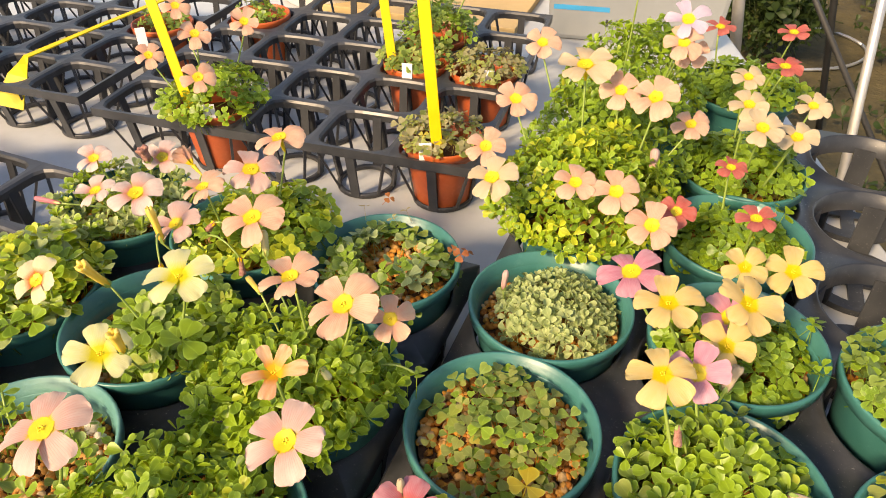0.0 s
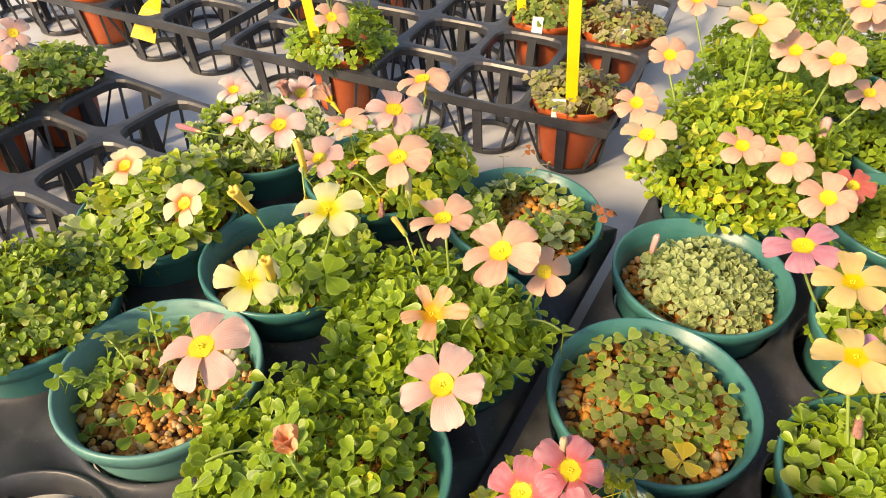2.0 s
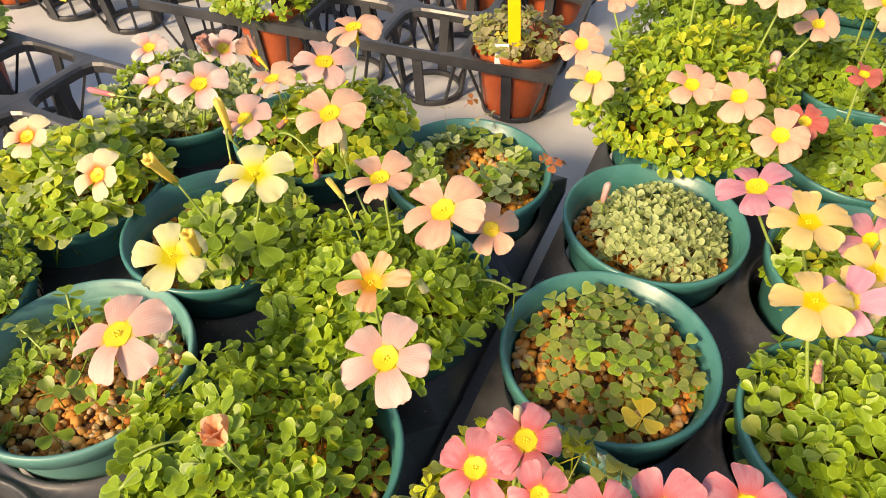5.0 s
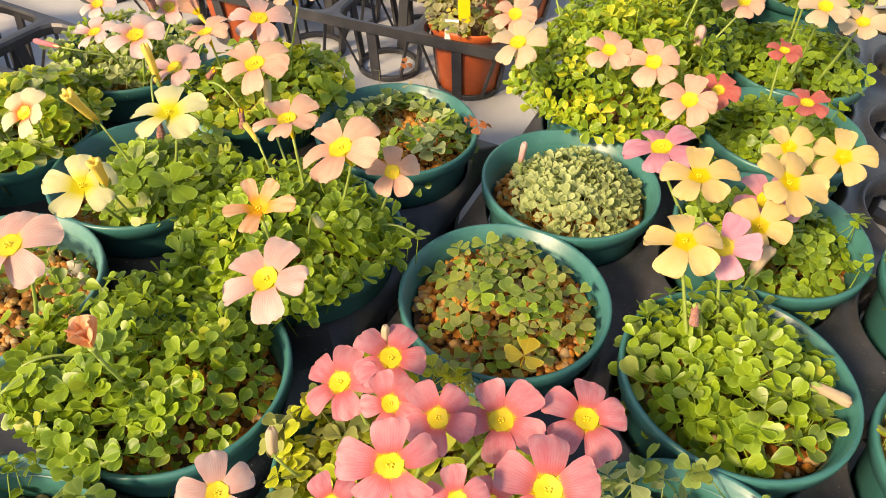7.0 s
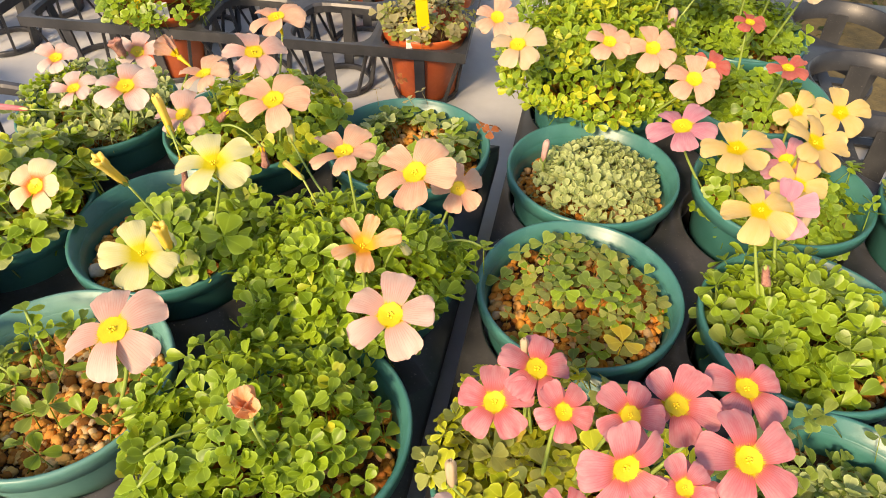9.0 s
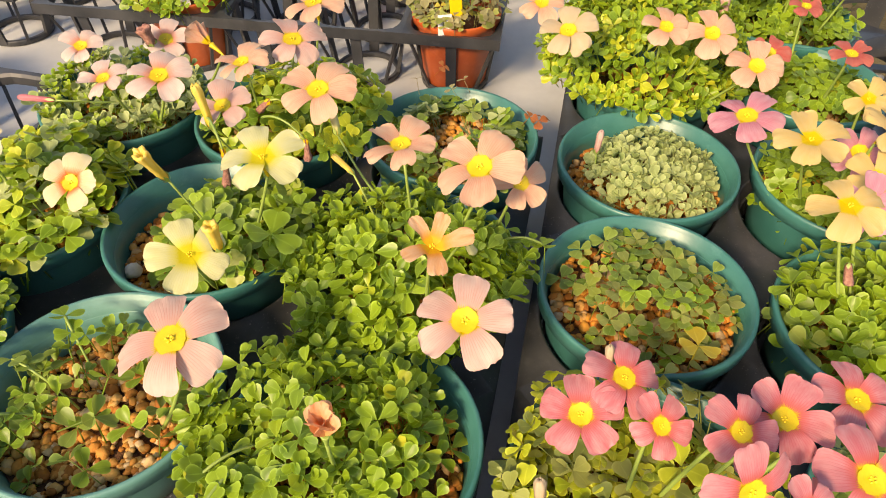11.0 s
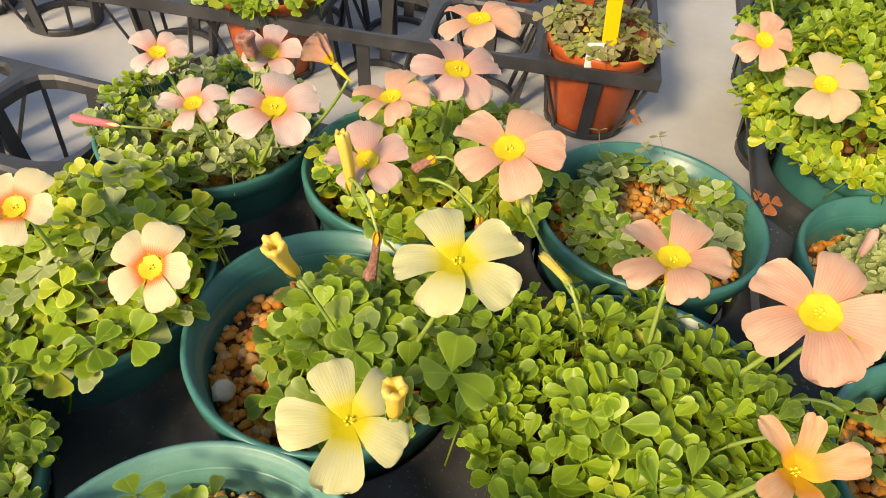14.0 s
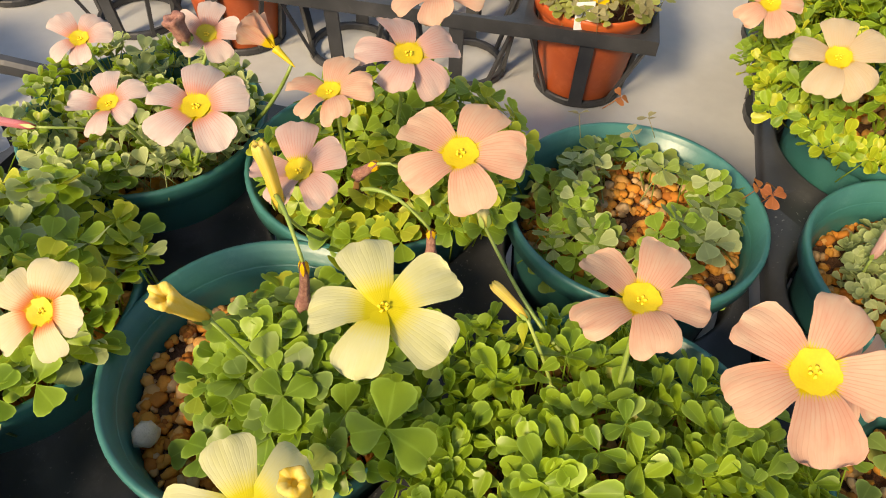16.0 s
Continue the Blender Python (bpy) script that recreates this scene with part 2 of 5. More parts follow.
PETAL = {
    "peach": petal_material("petal_peach", (0.73, 0.400, 0.285), (0.73, 0.525, 0.385), (0.62, 0.46, 0.008), (0.58, 0.19, 0.12), veins=0.7),
    "blush": petal_material("petal_blush", (0.696, 0.432, 0.376), (0.724, 0.555, 0.508), (0.602, 0.442, 0.006), (0.545, 0.160, 0.141), (0.639, 0.357, 0.301), veins=0.8),
    "lemon": petal_material("petal_lemon", (0.658, 0.649, 0.310), (0.686, 0.686, 0.414), (0.620, 0.545, 0.019), (0.649, 0.620, 0.254), (0.649, 0.583, 0.113), veins=0.14),
    "cream": petal_material("petal_cream", (0.70, 0.62, 0.38), (0.73, 0.67, 0.47), (0.60, 0.44, 0.006), (0.68, 0.40, 0.18), (0.66, 0.15, 0.035), veins=0.45),
    "shell": petal_material("petal_shell", (0.71, 0.53, 0.48), (0.75, 0.64, 0.60), (0.62, 0.46, 0.006), (0.58, 0.18, 0.16), (0.66, 0.27, 0.19), veins=0.7),
    "orange": petal_material("petal_orange", (0.79, 0.39, 0.17), (0.82, 0.55, 0.36), (0.76, 0.40, 0.02), (0.76, 0.27, 0.05), (0.78, 0.32, 0.05), veins=0.4),
    "coral": petal_material("petal_coral", (0.65, 0.185, 0.225), (0.70, 0.345, 0.375), (0.60, 0.43, 0.010), (0.46, 0.04, 0.085), (0.57, 0.12, 0.11), veins=0.62),
    "orchid": petal_material("petal_orchid", (0.66, 0.27, 0.37), (0.70, 0.40, 0.49), (0.60, 0.43, 0.018), (0.48, 0.12, 0.22), veins=0.6),
    "pink": petal_material("petal_pink", (0.62, 0.230, 0.310), (0.68, 0.390, 0.460), (0.603, 0.437, 0.018), (0.437, 0.079, 0.166), veins=0.62),
    "honey": petal_material("petal_honey", (0.68, 0.490, 0.175), (0.70, 0.55, 0.27), (0.62, 0.46, 0.010), (0.62, 0.38, 0.12)),
    "red": petal_material("petal_red", (0.525, 0.114, 0.096), (0.577, 0.201, 0.166), (0.594, 0.394, 0.007), (0.368, 0.035, 0.044), veins=0.62),
    "ivory": petal_material("petal_ivory", (0.603, 0.463, 0.289), (0.620, 0.525, 0.376), (0.612, 0.402, 0.007), (0.594, 0.368, 0.193)),
    "lilac": petal_material("petal_lilac", (0.56, 0.46, 0.60), (0.64, 0.56, 0.66), (0.620, 0.455, 0.018), (0.376, 0.193, 0.376)),
    "apricot": petal_material("petal_apricot", (0.86, 0.33, 0.12), (0.88, 0.55, 0.34), (0.86, 0.45, 0.18), (0.86, 0.28, 0.07)),
    "gold": petal_material("petal_gold", (0.88, 0.62, 0.05), (0.90, 0.76, 0.26), (0.84, 0.52, 0.02), (0.86, 0.58, 0.03), veins=0.2),
}


# ---------------------------------------------------------------- mesh helpers
class Soup:
    """Collects vertices, faces and a uv per vertex."""

    def __init__(self):
        self.v, self.f, self.uv = [], [], []

    def add(self, verts, faces, uvs=None, m=None):
        k = len(self.v)
        for i, p in enumerate(verts):
            self.v.append(tuple(m @ Vector(p)) if m is not None else tuple(p))
            self.uv.append(uvs[i] if uvs else (0.0, 0.0))
        self.f += [tuple(k + i for i in q) for q in faces]
        return self

    def mesh(self, name, mat, smooth=True):
        me = bpy.data.meshes.new(name)
        me.from_pydata(self.v, [], self.f)
        lay = me.uv_layers.new(name="UVMap")
        idx = np.empty(len(me.loops), dtype=np.int32)
        me.loops.foreach_get("vertex_index", idx)
        lay.data.foreach_set("uv", np.array(self.uv, dtype=np.float32)[idx].ravel())
        if smooth:
            me.polygons.foreach_set("use_smooth", [True] * len(me.polygons))
        me.materials.append(mat)
        me.update()
        return me


def part(name, me, parent=None, m=None, label="", kind=""):
    ob = new(name, me)
    ob.parent = parent
    if m is not None:
        ob.matrix_basis = m
    return tagged(ob, label, kind=kind)


def thing(name, at, label, category, group="", kind="", rz=0.0):
    e = new(name)
    e.empty_display_size = 0.02
    e.matrix_basis = pose(*at, 0, 0, rz)
    return tagged(e, label, category, group, kind)


def lathe(profile, n=48, soup=None, m=None):
    """Rings (r, z) joined round the z axis."""
    s = soup or Soup()
    v = [(r * math.cos(2 * math.pi * i / n), r * math.sin(2 * math.pi * i / n), z) for r, z in profile for i in range(n)]
    f = [(j * n + i, j * n + (i + 1) % n, (j + 1) * n + (i + 1) % n, (j + 1) * n + i) for j in range(len(profile) - 1) for i in range(n)]
    return s.add(v, f, None, m)


def tube(soup, pts, radii, n=5, m=None):
    """A tapering tube along points."""
    pts = [Vector(p) for p in pts]
    v, f = [], []
    for i, p in enumerate(pts):
        d = (pts[min(i + 1, len(pts) - 1)] - pts[max(i - 1, 0)]).normalized()
        a = d.orthogonal().normalized()
        b = d.cross(a)
        r = radii[i] if isinstance(radii, (list, tuple)) else radii
        v += [p + r * (math.cos(2 * math.pi * k / n) * a + math.sin(2 * math.pi * k / n) * b) for k in range(n)]
    for i in range(len(pts) - 1):
        f += [(i * n + k, i * n + (k + 1) % n, (i + 1) * n + (k + 1) % n, (i + 1) * n + k) for k in range(n)]
    f += [tuple(range(n))[::-1], tuple((len(pts) - 1) * n + k for k in range(n))]
    return soup.add(v, f, None, m)


def rounded_box(soup, size, at=(0, 0, 0), bevel=0.002, m=None, taper=1.0):
    """A box with chamfered edges, standing on at."""
    bm = bmesh.new()
    bmesh.ops.create_cube(bm, size=1)
    for v in bm.verts:
        k = taper if v.co.z < 0 else 1.0
        v.co = Vector((v.co.x * size[0] * k + at[0], v.co.y * size[1] * k + at[1], (v.co.z + 0.5) * size[2] + at[2]))
    bmesh.ops.bevel(bm, geom=bm.edges[:], offset=bevel, segments=2, affect="EDGES", profile=0.6)
    bm.verts.index_update()
    soup.add([v.co.copy() for v in bm.verts], [[v.index for v in f.verts] for f in bm.faces], None, m)
    bm.free()
    return soup


def strap(soup, a, b, side, width, thick):
    """A flat bar from a to b, its width along side."""
    a, b, s = Vector(a), Vector(b), Vector(side).normalized() * width / 2
    n = (b - a).cross(s).normalized() * thick / 2
    v = [a - s - n, a + s - n, a + s + n, a - s + n, b - s - n, b + s - n, b + s + n, b - s + n]
    soup.add(v, [(0, 1, 2, 3), (7, 6, 5, 4), (0, 4, 5, 1), (1, 5, 6, 2), (2, 6, 7, 3), (3, 7, 4, 0)])


rng = random.Random(11)

# ---------------------------------------------------------------- bench and floor
TILT_U = -20.7
PITCH_U, PITCH_V = 0.1225, 0.1177
U = Vector((math.cos(radians(TILT_U)), math.sin(radians(TILT_U)), 0)) * PITCH_U
V = Vector((-math.sin(radians(TILT_U)), math.cos(radians(TILT_U)), 0)) * PITCH_V
LEFT0 = Vector((-0.2475, 0.3510, 0))
RIGHT0 = Vector((0.0345, 0.3745, 0))

s = Soup()
rounded_box(s, (2.2, 3.0, 0.025), (-1.1, 0, -0.025), 0.004)
edge = Vector((0.450, 0.760, 0))
bench = part("bench_top", s.mesh("bench_top", M_BENCH), None, pose(edge.x, edge.y, 0, 0, 0, -2.0))
for lx, ly in ((-0.06, -1.4), (-0.06, 1.4), (-2.14, -1.4), (-2.14, 1.4)):
    s = Soup()
    rounded_box(s, (0.04, 0.04, 0.722), (lx, ly, -0.748), 0.003)
    part("leg", s.mesh("leg", M_STEEL, False), bench)
tagged(bench, "pale grey greenhouse bench top with a smooth sheet", "bench", kind="structure")
s = Soup()
s.add([(-60, -60, -0.75), (60, -60, -0.75), (60, 60, -0.75), (-60, 60, -0.75)], [(0, 1, 2, 3)])
ground = part("ground", s.mesh("ground", M_FLOOR))
tagged(ground, "sandy brown greenhouse floor", "ground", kind="structure")

# ---------------------------------------------------------------- trays
CELL = 0.0912


def welded(soup, name, mat, smooth=False):
    """One joined skin: points that meet become one."""
    me = soup.mesh(name, mat, smooth)
    bm = bmesh.new()
    bm.from_mesh(me)
    bmesh.ops.remove_doubles(bm, verts=bm.verts[:], dist=0.0002)
    bm.to_mesh(me)
    bm.free()
    return me


def strap_mesh(a, b, side, width, thick, mat):
    s = Soup()
    strap(s, a, b, side, width, thick)
    return s.mesh("strap", mat, False)


def lattice_tray(name, at, angle, nx, ny, label):
    """Open carrier for small pots: a grid of rounded square openings on legs that end in rings."""
    tray = thing(name, (*at, 0), label, "plant tray", "lattice pot trays", rz=angle)
    s = Soup()
    top, low, half = 0.070, 0.0595, CELL / 2
    n = 32
    for i in range(nx):
        for j in range(ny):
            cx, cy = -(i + 0.5) * CELL, (j + 0.5) * CELL
            rings = [[], [], [], [], []]
            for k in range(n):
                a = 2 * math.pi * k / n
                c, d = math.cos(a), math.sin(a)
                q = 1 / max(abs(c), abs(d))
                rr = (abs(c) ** 5 + abs(d) ** 5) ** (-1 / 5)
                hole = half - 0.0043
                ox, oy = cx + c * q * half, cy + d * q * half
                for r, (x, y, z) in enumerate(((ox, oy, low), (ox, oy, top), (cx + c * rr * hole, cy + d * rr * hole, top - 0.0004), (cx + c * rr * (hole - 0.0018), cy + d * rr * (hole - 0.0018), top - 0.003), (cx + c * rr * (hole - 0.001), cy + d * rr * (hole - 0.001), low))):
                    rings[r].append((x, y, z))
            v = [p for r in rings for p in r]
            f = [(r * n + k, r * n + (k + 1) % n, (r + 1) * n + (k + 1) % n, (r + 1) * n + k) for r in (1, 2, 3) for k in range(n)]
            for k in range(n):
                p, q = rings[1][k], rings[1][(k + 1) % n]
                mx, my = (p[0] + q[0]) / 2, (p[1] + q[1]) / 2
                if mx > -0.001 or mx < -nx * CELL + 0.001 or my < 0.001 or my > ny * CELL - 0.001:
                    f.append((k, (k + 1) % n, n + (k + 1) % n, n + k))
            s.add(v, f)
    part("top_grid", welded(s, "top_grid", M_LATTICE), tray)
    ring = Soup()
    lathe([(0.034, 0.001), (0.034, 0.005), (0.033, 0.006), (0.030, 0.006), (0.029, 0.005), (0.029, 0.001), (0.034, 0.001)], 28, ring)
    ring = ring.mesh("base_ring", M_LATTICE, False)
    bars = []
    for k in range(4):
        a = math.pi / 2 * k
        c, d = math.cos(a), math.sin(a)
        bars.append(strap_mesh((c * (half - 0.004), d * (half - 0.004), low + 0.006), (c * 0.0325, d * 0.0325, 0.003), (-d, c, 0), 0.010, 0.003, M_LATTICE))
        a += math.pi / 4
        c, d = math.cos(a), math.sin(a)
        bars.append(strap_mesh((c * half * 1.27, d * half * 1.27, low + 0.006), (c * 0.0325, d * 0.0325, 0.003), (-d, c, 0), 0.003, 0.0025, M_LATTICE))
    for i in range(nx):
        for j in range(ny):
            base = part("base_ring", ring, tray, pose(-(i + 0.5) * CELL, (j + 0.5) * CELL, 0))
            for me in bars:
                part("strap", me, base)
    return tray


TRAY_Z = 0.068


def hole_tray(name, at, angle, nx, ny, label):
    """Black carrier with round openings, a lip round each and a slotted basket below."""
    tray = thing(name, (*at, 0), label, "plant tray", "round-hole pot trays", rz=angle)
    plate = Soup()
    hx, hy = PITCH_U / 2, PITCH_V / 2
    turn = sorted([2 * math.pi * k / 48 for k in range(48)] + [math.atan2(sy * hy, sx * hx) % (2 * math.pi) for sx in (-1, 1) for sy in (-1, 1)])
    n = len(turn)
    for i in range(nx):
        for j in range(ny):
            cx, cy = i * PITCH_U, j * PITCH_V
            v, f = [], []
            for a in turn:
                c, d = math.cos(a), math.sin(a)
                q = min(hx / max(abs(c), 1e-6), hy / max(abs(d), 1e-6))
                v += [(cx + c * q, cy + d * q, TRAY_Z - 0.014), (cx + c * q, cy + d * q, TRAY_Z), (cx + c * 0.0578, cy + d * 0.0578, TRAY_Z), (cx + c * 0.0566, cy + d * 0.0566, TRAY_Z + 0.0022), (cx + c * 0.0548, cy + d * 0.0548, TRAY_Z + 0.0014), (cx + c * 0.0532, cy + d * 0.0532, TRAY_Z - 0.018)]
            for k in range(n):
                k2 = (k + 1) % n
                mx, my = (v[6 * k + 1][0] + v[6 * k2 + 1][0]) / 2, (v[6 * k + 1][1] + v[6 * k2 + 1][1]) / 2
                rim = mx < -hx + 0.001 or my < -hy + 0.001 or mx > (nx - 0.5) * PITCH_U - 0.001 or my > (ny - 0.5) * PITCH_V - 0.001
                f += [(6 * k + r, 6 * k2 + r, 6 * k2 + r + 1, 6 * k + r + 1) for r in range(0 if rim else 1, 5)]
            plate.add(v, f)
    part("top_plate", welded(plate, "top_plate", M_TRAY, True), tray)
    ring = Soup()
    lathe([(0.049, 0.001), (0.049, 0.007), (0.036, 0.007), (0.036, 0.001), (0.049, 0.001)], 32, ring)
    ring = ring.mesh("base_ring", M_TRAY, False)
    bars = []
    for k in range(5):
        a = math.pi * 0.4 * k + 0.2
        c, d = math.cos(a), math.sin(a)
        bars.append(strap_mesh((c * 0.0527, d * 0.0527, TRAY_Z - 0.012), (c * 0.048, d * 0.048, 0.005), (-d, c, 0), 0.020, 0.002, M_TRAY))
    bars.append(strap_mesh((-0.042, 0, 0.004), (0.042, 0, 0.004), (0, 1, 0), 0.013, 0.003, M_TRAY))
    bars.append(strap_mesh((0, -0.042, 0.0045), (0, 0.042, 0.0045), (1, 0, 0), 0.013, 0.003, M_TRAY))
    for i in range(nx):
        for j in range(ny):
            base = part("base_ring", ring, tray, pose(i * PITCH_U, j * PITCH_V, 0))
            for me in bars:
                part("strap", me, base)
    return tray


o = LEFT0 - U - V - V
hole_tray("round_hole_tray", o.to_2d(), TILT_U, 3, 5, "dusty black plastic tray with round pot holes, mostly filled")
o = RIGHT0 - V - V
hole_tray("round_hole_tray", o.to_2d(), TILT_U, 3, 7, "black plastic tray with round pot holes, some empty")
T1, T1A = (0.026, 0.709), -16.6
T2, T2A = (-0.437, 0.866), -18.0
T3, T3A = (-0.325, 0.684), -22.5
lattice_tray("lattice_tray", T1, T1A, 5, 5, "grey-black open lattice tray, mostly empty, on the bench")
lattice_tray("lattice_tray", T2, T2A, 5, 4, "grey-black lattice tray with a bent yellow strip on it")
o = pose(*T3, 0, 0, 0, T3A) @ Vector((0, -3 * CELL, 0))
T3 = (o.x, o.y)
lattice_tray("lattice_tray", T3, T3A, 4, 3, "grey-black open lattice tray with one potted plant")


# ---------------------------------------------------------------- pots
def pot_mesh(name, mat, r=0.060, h=0.10, base=0.045, band=0.011):
    s = Soup()
    k = r / 0.06
    lathe([(0.0, 0.0), (base - 0.003, 0.0), (base, 0.003), (r - 0.0065 * k, h - band - 0.002), (r - 0.0058 * k, h - band), (r - 0.0012 * k, h - band + 0.001), (r - 0.0006 * k, h - 0.002), (r - 0.0010 * k, h - 0.0004), (r - 0.0022 * k, h),
           (r - 0.0034 * k, h - 0.0006), (r - 0.0040 * k, h - 0.003), (r - 0.0046 * k, h - 0.0032), (r - 0.0047 * k, h - 0.006), (r - 0.0053 * k, h - 0.0062), (r - 0.0055 * k, h - band), (r - 0.0068 * k, h - band - 0.001), (r - 0.0077 * k, h - band - 0.006), (base - 0.004, 0.004), (0.0, 0.004)], 64, s)
    return s.mesh(name, mat)


POT = pot_mesh("pot", M_POT)
FADED_POT = pot_mesh("pot", M_FADED)
SMALL_POT = pot_mesh("small_pot", M_TERRA, 0.0435, 0.076, 0.031, 0.010)


def stone(r, k):
    """A worn little stone."""
    bm = bmesh.new()
    bmesh.ops.create_icosphere(bm, subdivisions=2, radius=1)
    off = Vector((k * 7.1, k * 3.3, k))
    st = Vector((r.uniform(0.8, 1.25), r.uniform(0.7, 1.0), r.uniform(0.55, 0.85)))
    for v in bm.verts:
        d = 1 + 0.42 * noise.noise(v.co * 1.1 + off) + 0.16 * noise.noise(v.co * 2.6 + off)
        v.co = Vector((v.co.x * st.x, v.co.y * st.y, v.co.z * st.z)) * d
    bm.verts.index_update()
    out = (np.array([v.co for v in bm.verts]), [tuple(v.index for v in f.verts) for f in bm.faces])
    bm.free()
    return out


STONES = [stone(rng, k) for k in range(10)]


def gravel_mesh(name, mat, radius, z, count, size, seed, pile=0.002):
    r = random.Random(seed)
    verts, faces, k = [], [], 0
    for i in range(count):
        q, a = radius * math.sqrt(r.random()), r.uniform(0, 2 * math.pi)
        sz = size * r.choice((0.55, 0.7, 0.85, 1.0, 1.0, 1.3)) * r.uniform(0.85, 1.15)
        if q + sz > radius + 0.001:
            q = radius - sz
        v, f = STONES[r.randrange(10)]
        m = np.array(Euler((r.uniform(-0.6, 0.6), r.uniform(-0.6, 0.6), r.uniform(0, 6.3))).to_matrix())
        w = v @ m.T * sz
        w += (q * math.cos(a), q * math.sin(a), z + r.uniform(-0.6, 0.25) * size + pile * noise.noise(Vector((q * math.cos(a) * 30, q * math.sin(a) * 30, seed))))
        verts.append(w)
        faces += [tuple(j + k for j in t) for t in f]
        k += len(v)
    me = bpy.data.meshes.new(name)
    me.from_pydata(np.concatenate(verts).tolist(), [], faces)
    me.polygons.foreach_set("use_smooth", [True] * len(me.polygons))
    me.materials.append(mat)
    return me


# ---------------------------------------------------------------- leaves
def leaf_mesh(kind, seed, fold=0.35, long=1.0, notch=0.06, droop=0.3, stalk=2.2, wide=0.46, rise=(-24, 6), cup=-0.25):
    """Three heart-shaped leaflets, each folded along its rib, on a thin stalk. One leaflet is 1 long."""
    r = random.Random(seed)
    v, f, uv = [(0.0, 0.0, 0.0)], [], [(0.0, 0.0)]
    side = ((0.16, 0.21), (0.40, 0.63), (0.64, 0.96), (0.84, 0.98), (0.97, 0.68), (0.995, 0.32), (1.0 - notch, 0.0))
    n = len(side)
    for k in range(3):
        a = 2 * math.pi * k / 3 + r.uniform(-0.15, 0.15)
        m = pose(0, 0, 0, r.uniform(-9, 9), r.uniform(*rise), math.degrees(a))
        fo, dr, sc = fold * r.uniform(0.5, 1.5), droop * r.uniform(0.2, 1.8), r.uniform(0.88, 1.1)
        at = len(v)

        def put(x, y, q):
            z = fo * abs(y) - dr * x * x * 0.5 + cup * y * y + 0.025 * math.sin(6 * x + seed + 4 * y)
            v.append(tuple(m @ (Vector((x * long, y, z)) * sc)))
            uv.append((q, x))

        for i, (x, y) in enumerate(side):
            put((i + 1) / n * (1.0 - notch), 0.0, 0.0)
        for sg in (-1, 1):
            for i, (x, y) in enumerate(side[:-1]):
                rx = (i + 1) / n * (1.0 - notch)
                put(rx + 0.6 * (x - rx), sg * 0.6 * y * wide, sg * 0.6)
            for x, y in side[:-1]:
                put(x, sg * y * wide, float(sg))
        for sg, mid in ((-1, at + n), (1, at + n + 2 * (n - 1))):
            edge = mid + n - 1
            for lo, hi in ((at, mid), (mid, edge)):
                tri = [(0, hi, lo)]
                quads = [(lo + i, hi + i, hi + i + 1, lo + i + 1) for i in range(n - 2)]
                tail = [(lo + n - 2, hi + n - 2, at + n - 1)]
                for q in tri + quads + tail:
                    f.append(q if sg < 0 else q[::-1])
    bx, by = r.uniform(-0.5, 0.5), r.uniform(-0.5, 0.5)
    st = Soup()
    tube(st, [(0, 0, -0.05), (bx * 0.4, by * 0.4, -stalk * 0.4), (bx, by, -stalk)], [0.035, 0.04, 0.045], 4)
    at = len(v)
    v += st.v
    uv += [(0.06, 0.5)] * len(st.v)
    f += [tuple(at + i for i in q) for q in st.f if q != (3, 2, 1, 0)]
    f += [(0, at + (i + 1) % 4, at + i) for i in range(4)]
    s = Soup()
    s.add(v, f, uv)
    return s.mesh("leaf", LEAF[kind])


LEAVES = {}
LEAF_UV = {}


def uvs_of(me):
    """The uv of each vertex of a leaf."""
    if me.name not in LEAF_UV:
        got = [(0.3, 0.5)] * len(me.vertices)
        for lp, d in zip(me.loops, me.uv_layers[0].data):
            got[lp.vertex_index] = (d.uv[0], d.uv[1])
        LEAF_UV[me.name] = got
    return LEAF_UV[me.name]



def leaves_of(kind, style):
    if (kind, style) not in LEAVES:
        opts = {
            "flat": dict(fold=0.18, droop=0.18, wide=0.49),
            "cup": dict(fold=0.22, droop=0.10, long=1.10, notch=0.05, wide=0.40, rise=(-40, 0), cup=0.3),
            "fold": dict(fold=0.55, droop=0.2, long=1.05, notch=0.08, wide=0.46, rise=(-45, -5), cup=0.0),
            "lance": dict(fold=0.3, droop=0.25, long=1.3, notch=0.05, wide=0.38, rise=(-50, 0), cup=0.1),
            "long": dict(fold=0.30, droop=0.2, long=1.22, notch=0.04, wide=0.38, rise=(-46, 0), cup=0.1),
        }[style]
        LEAVES[kind, style] = [leaf_mesh(kind, i * 13 + len(kind), **opts) for i in range(6)]
    return LEAVES[kind, style]


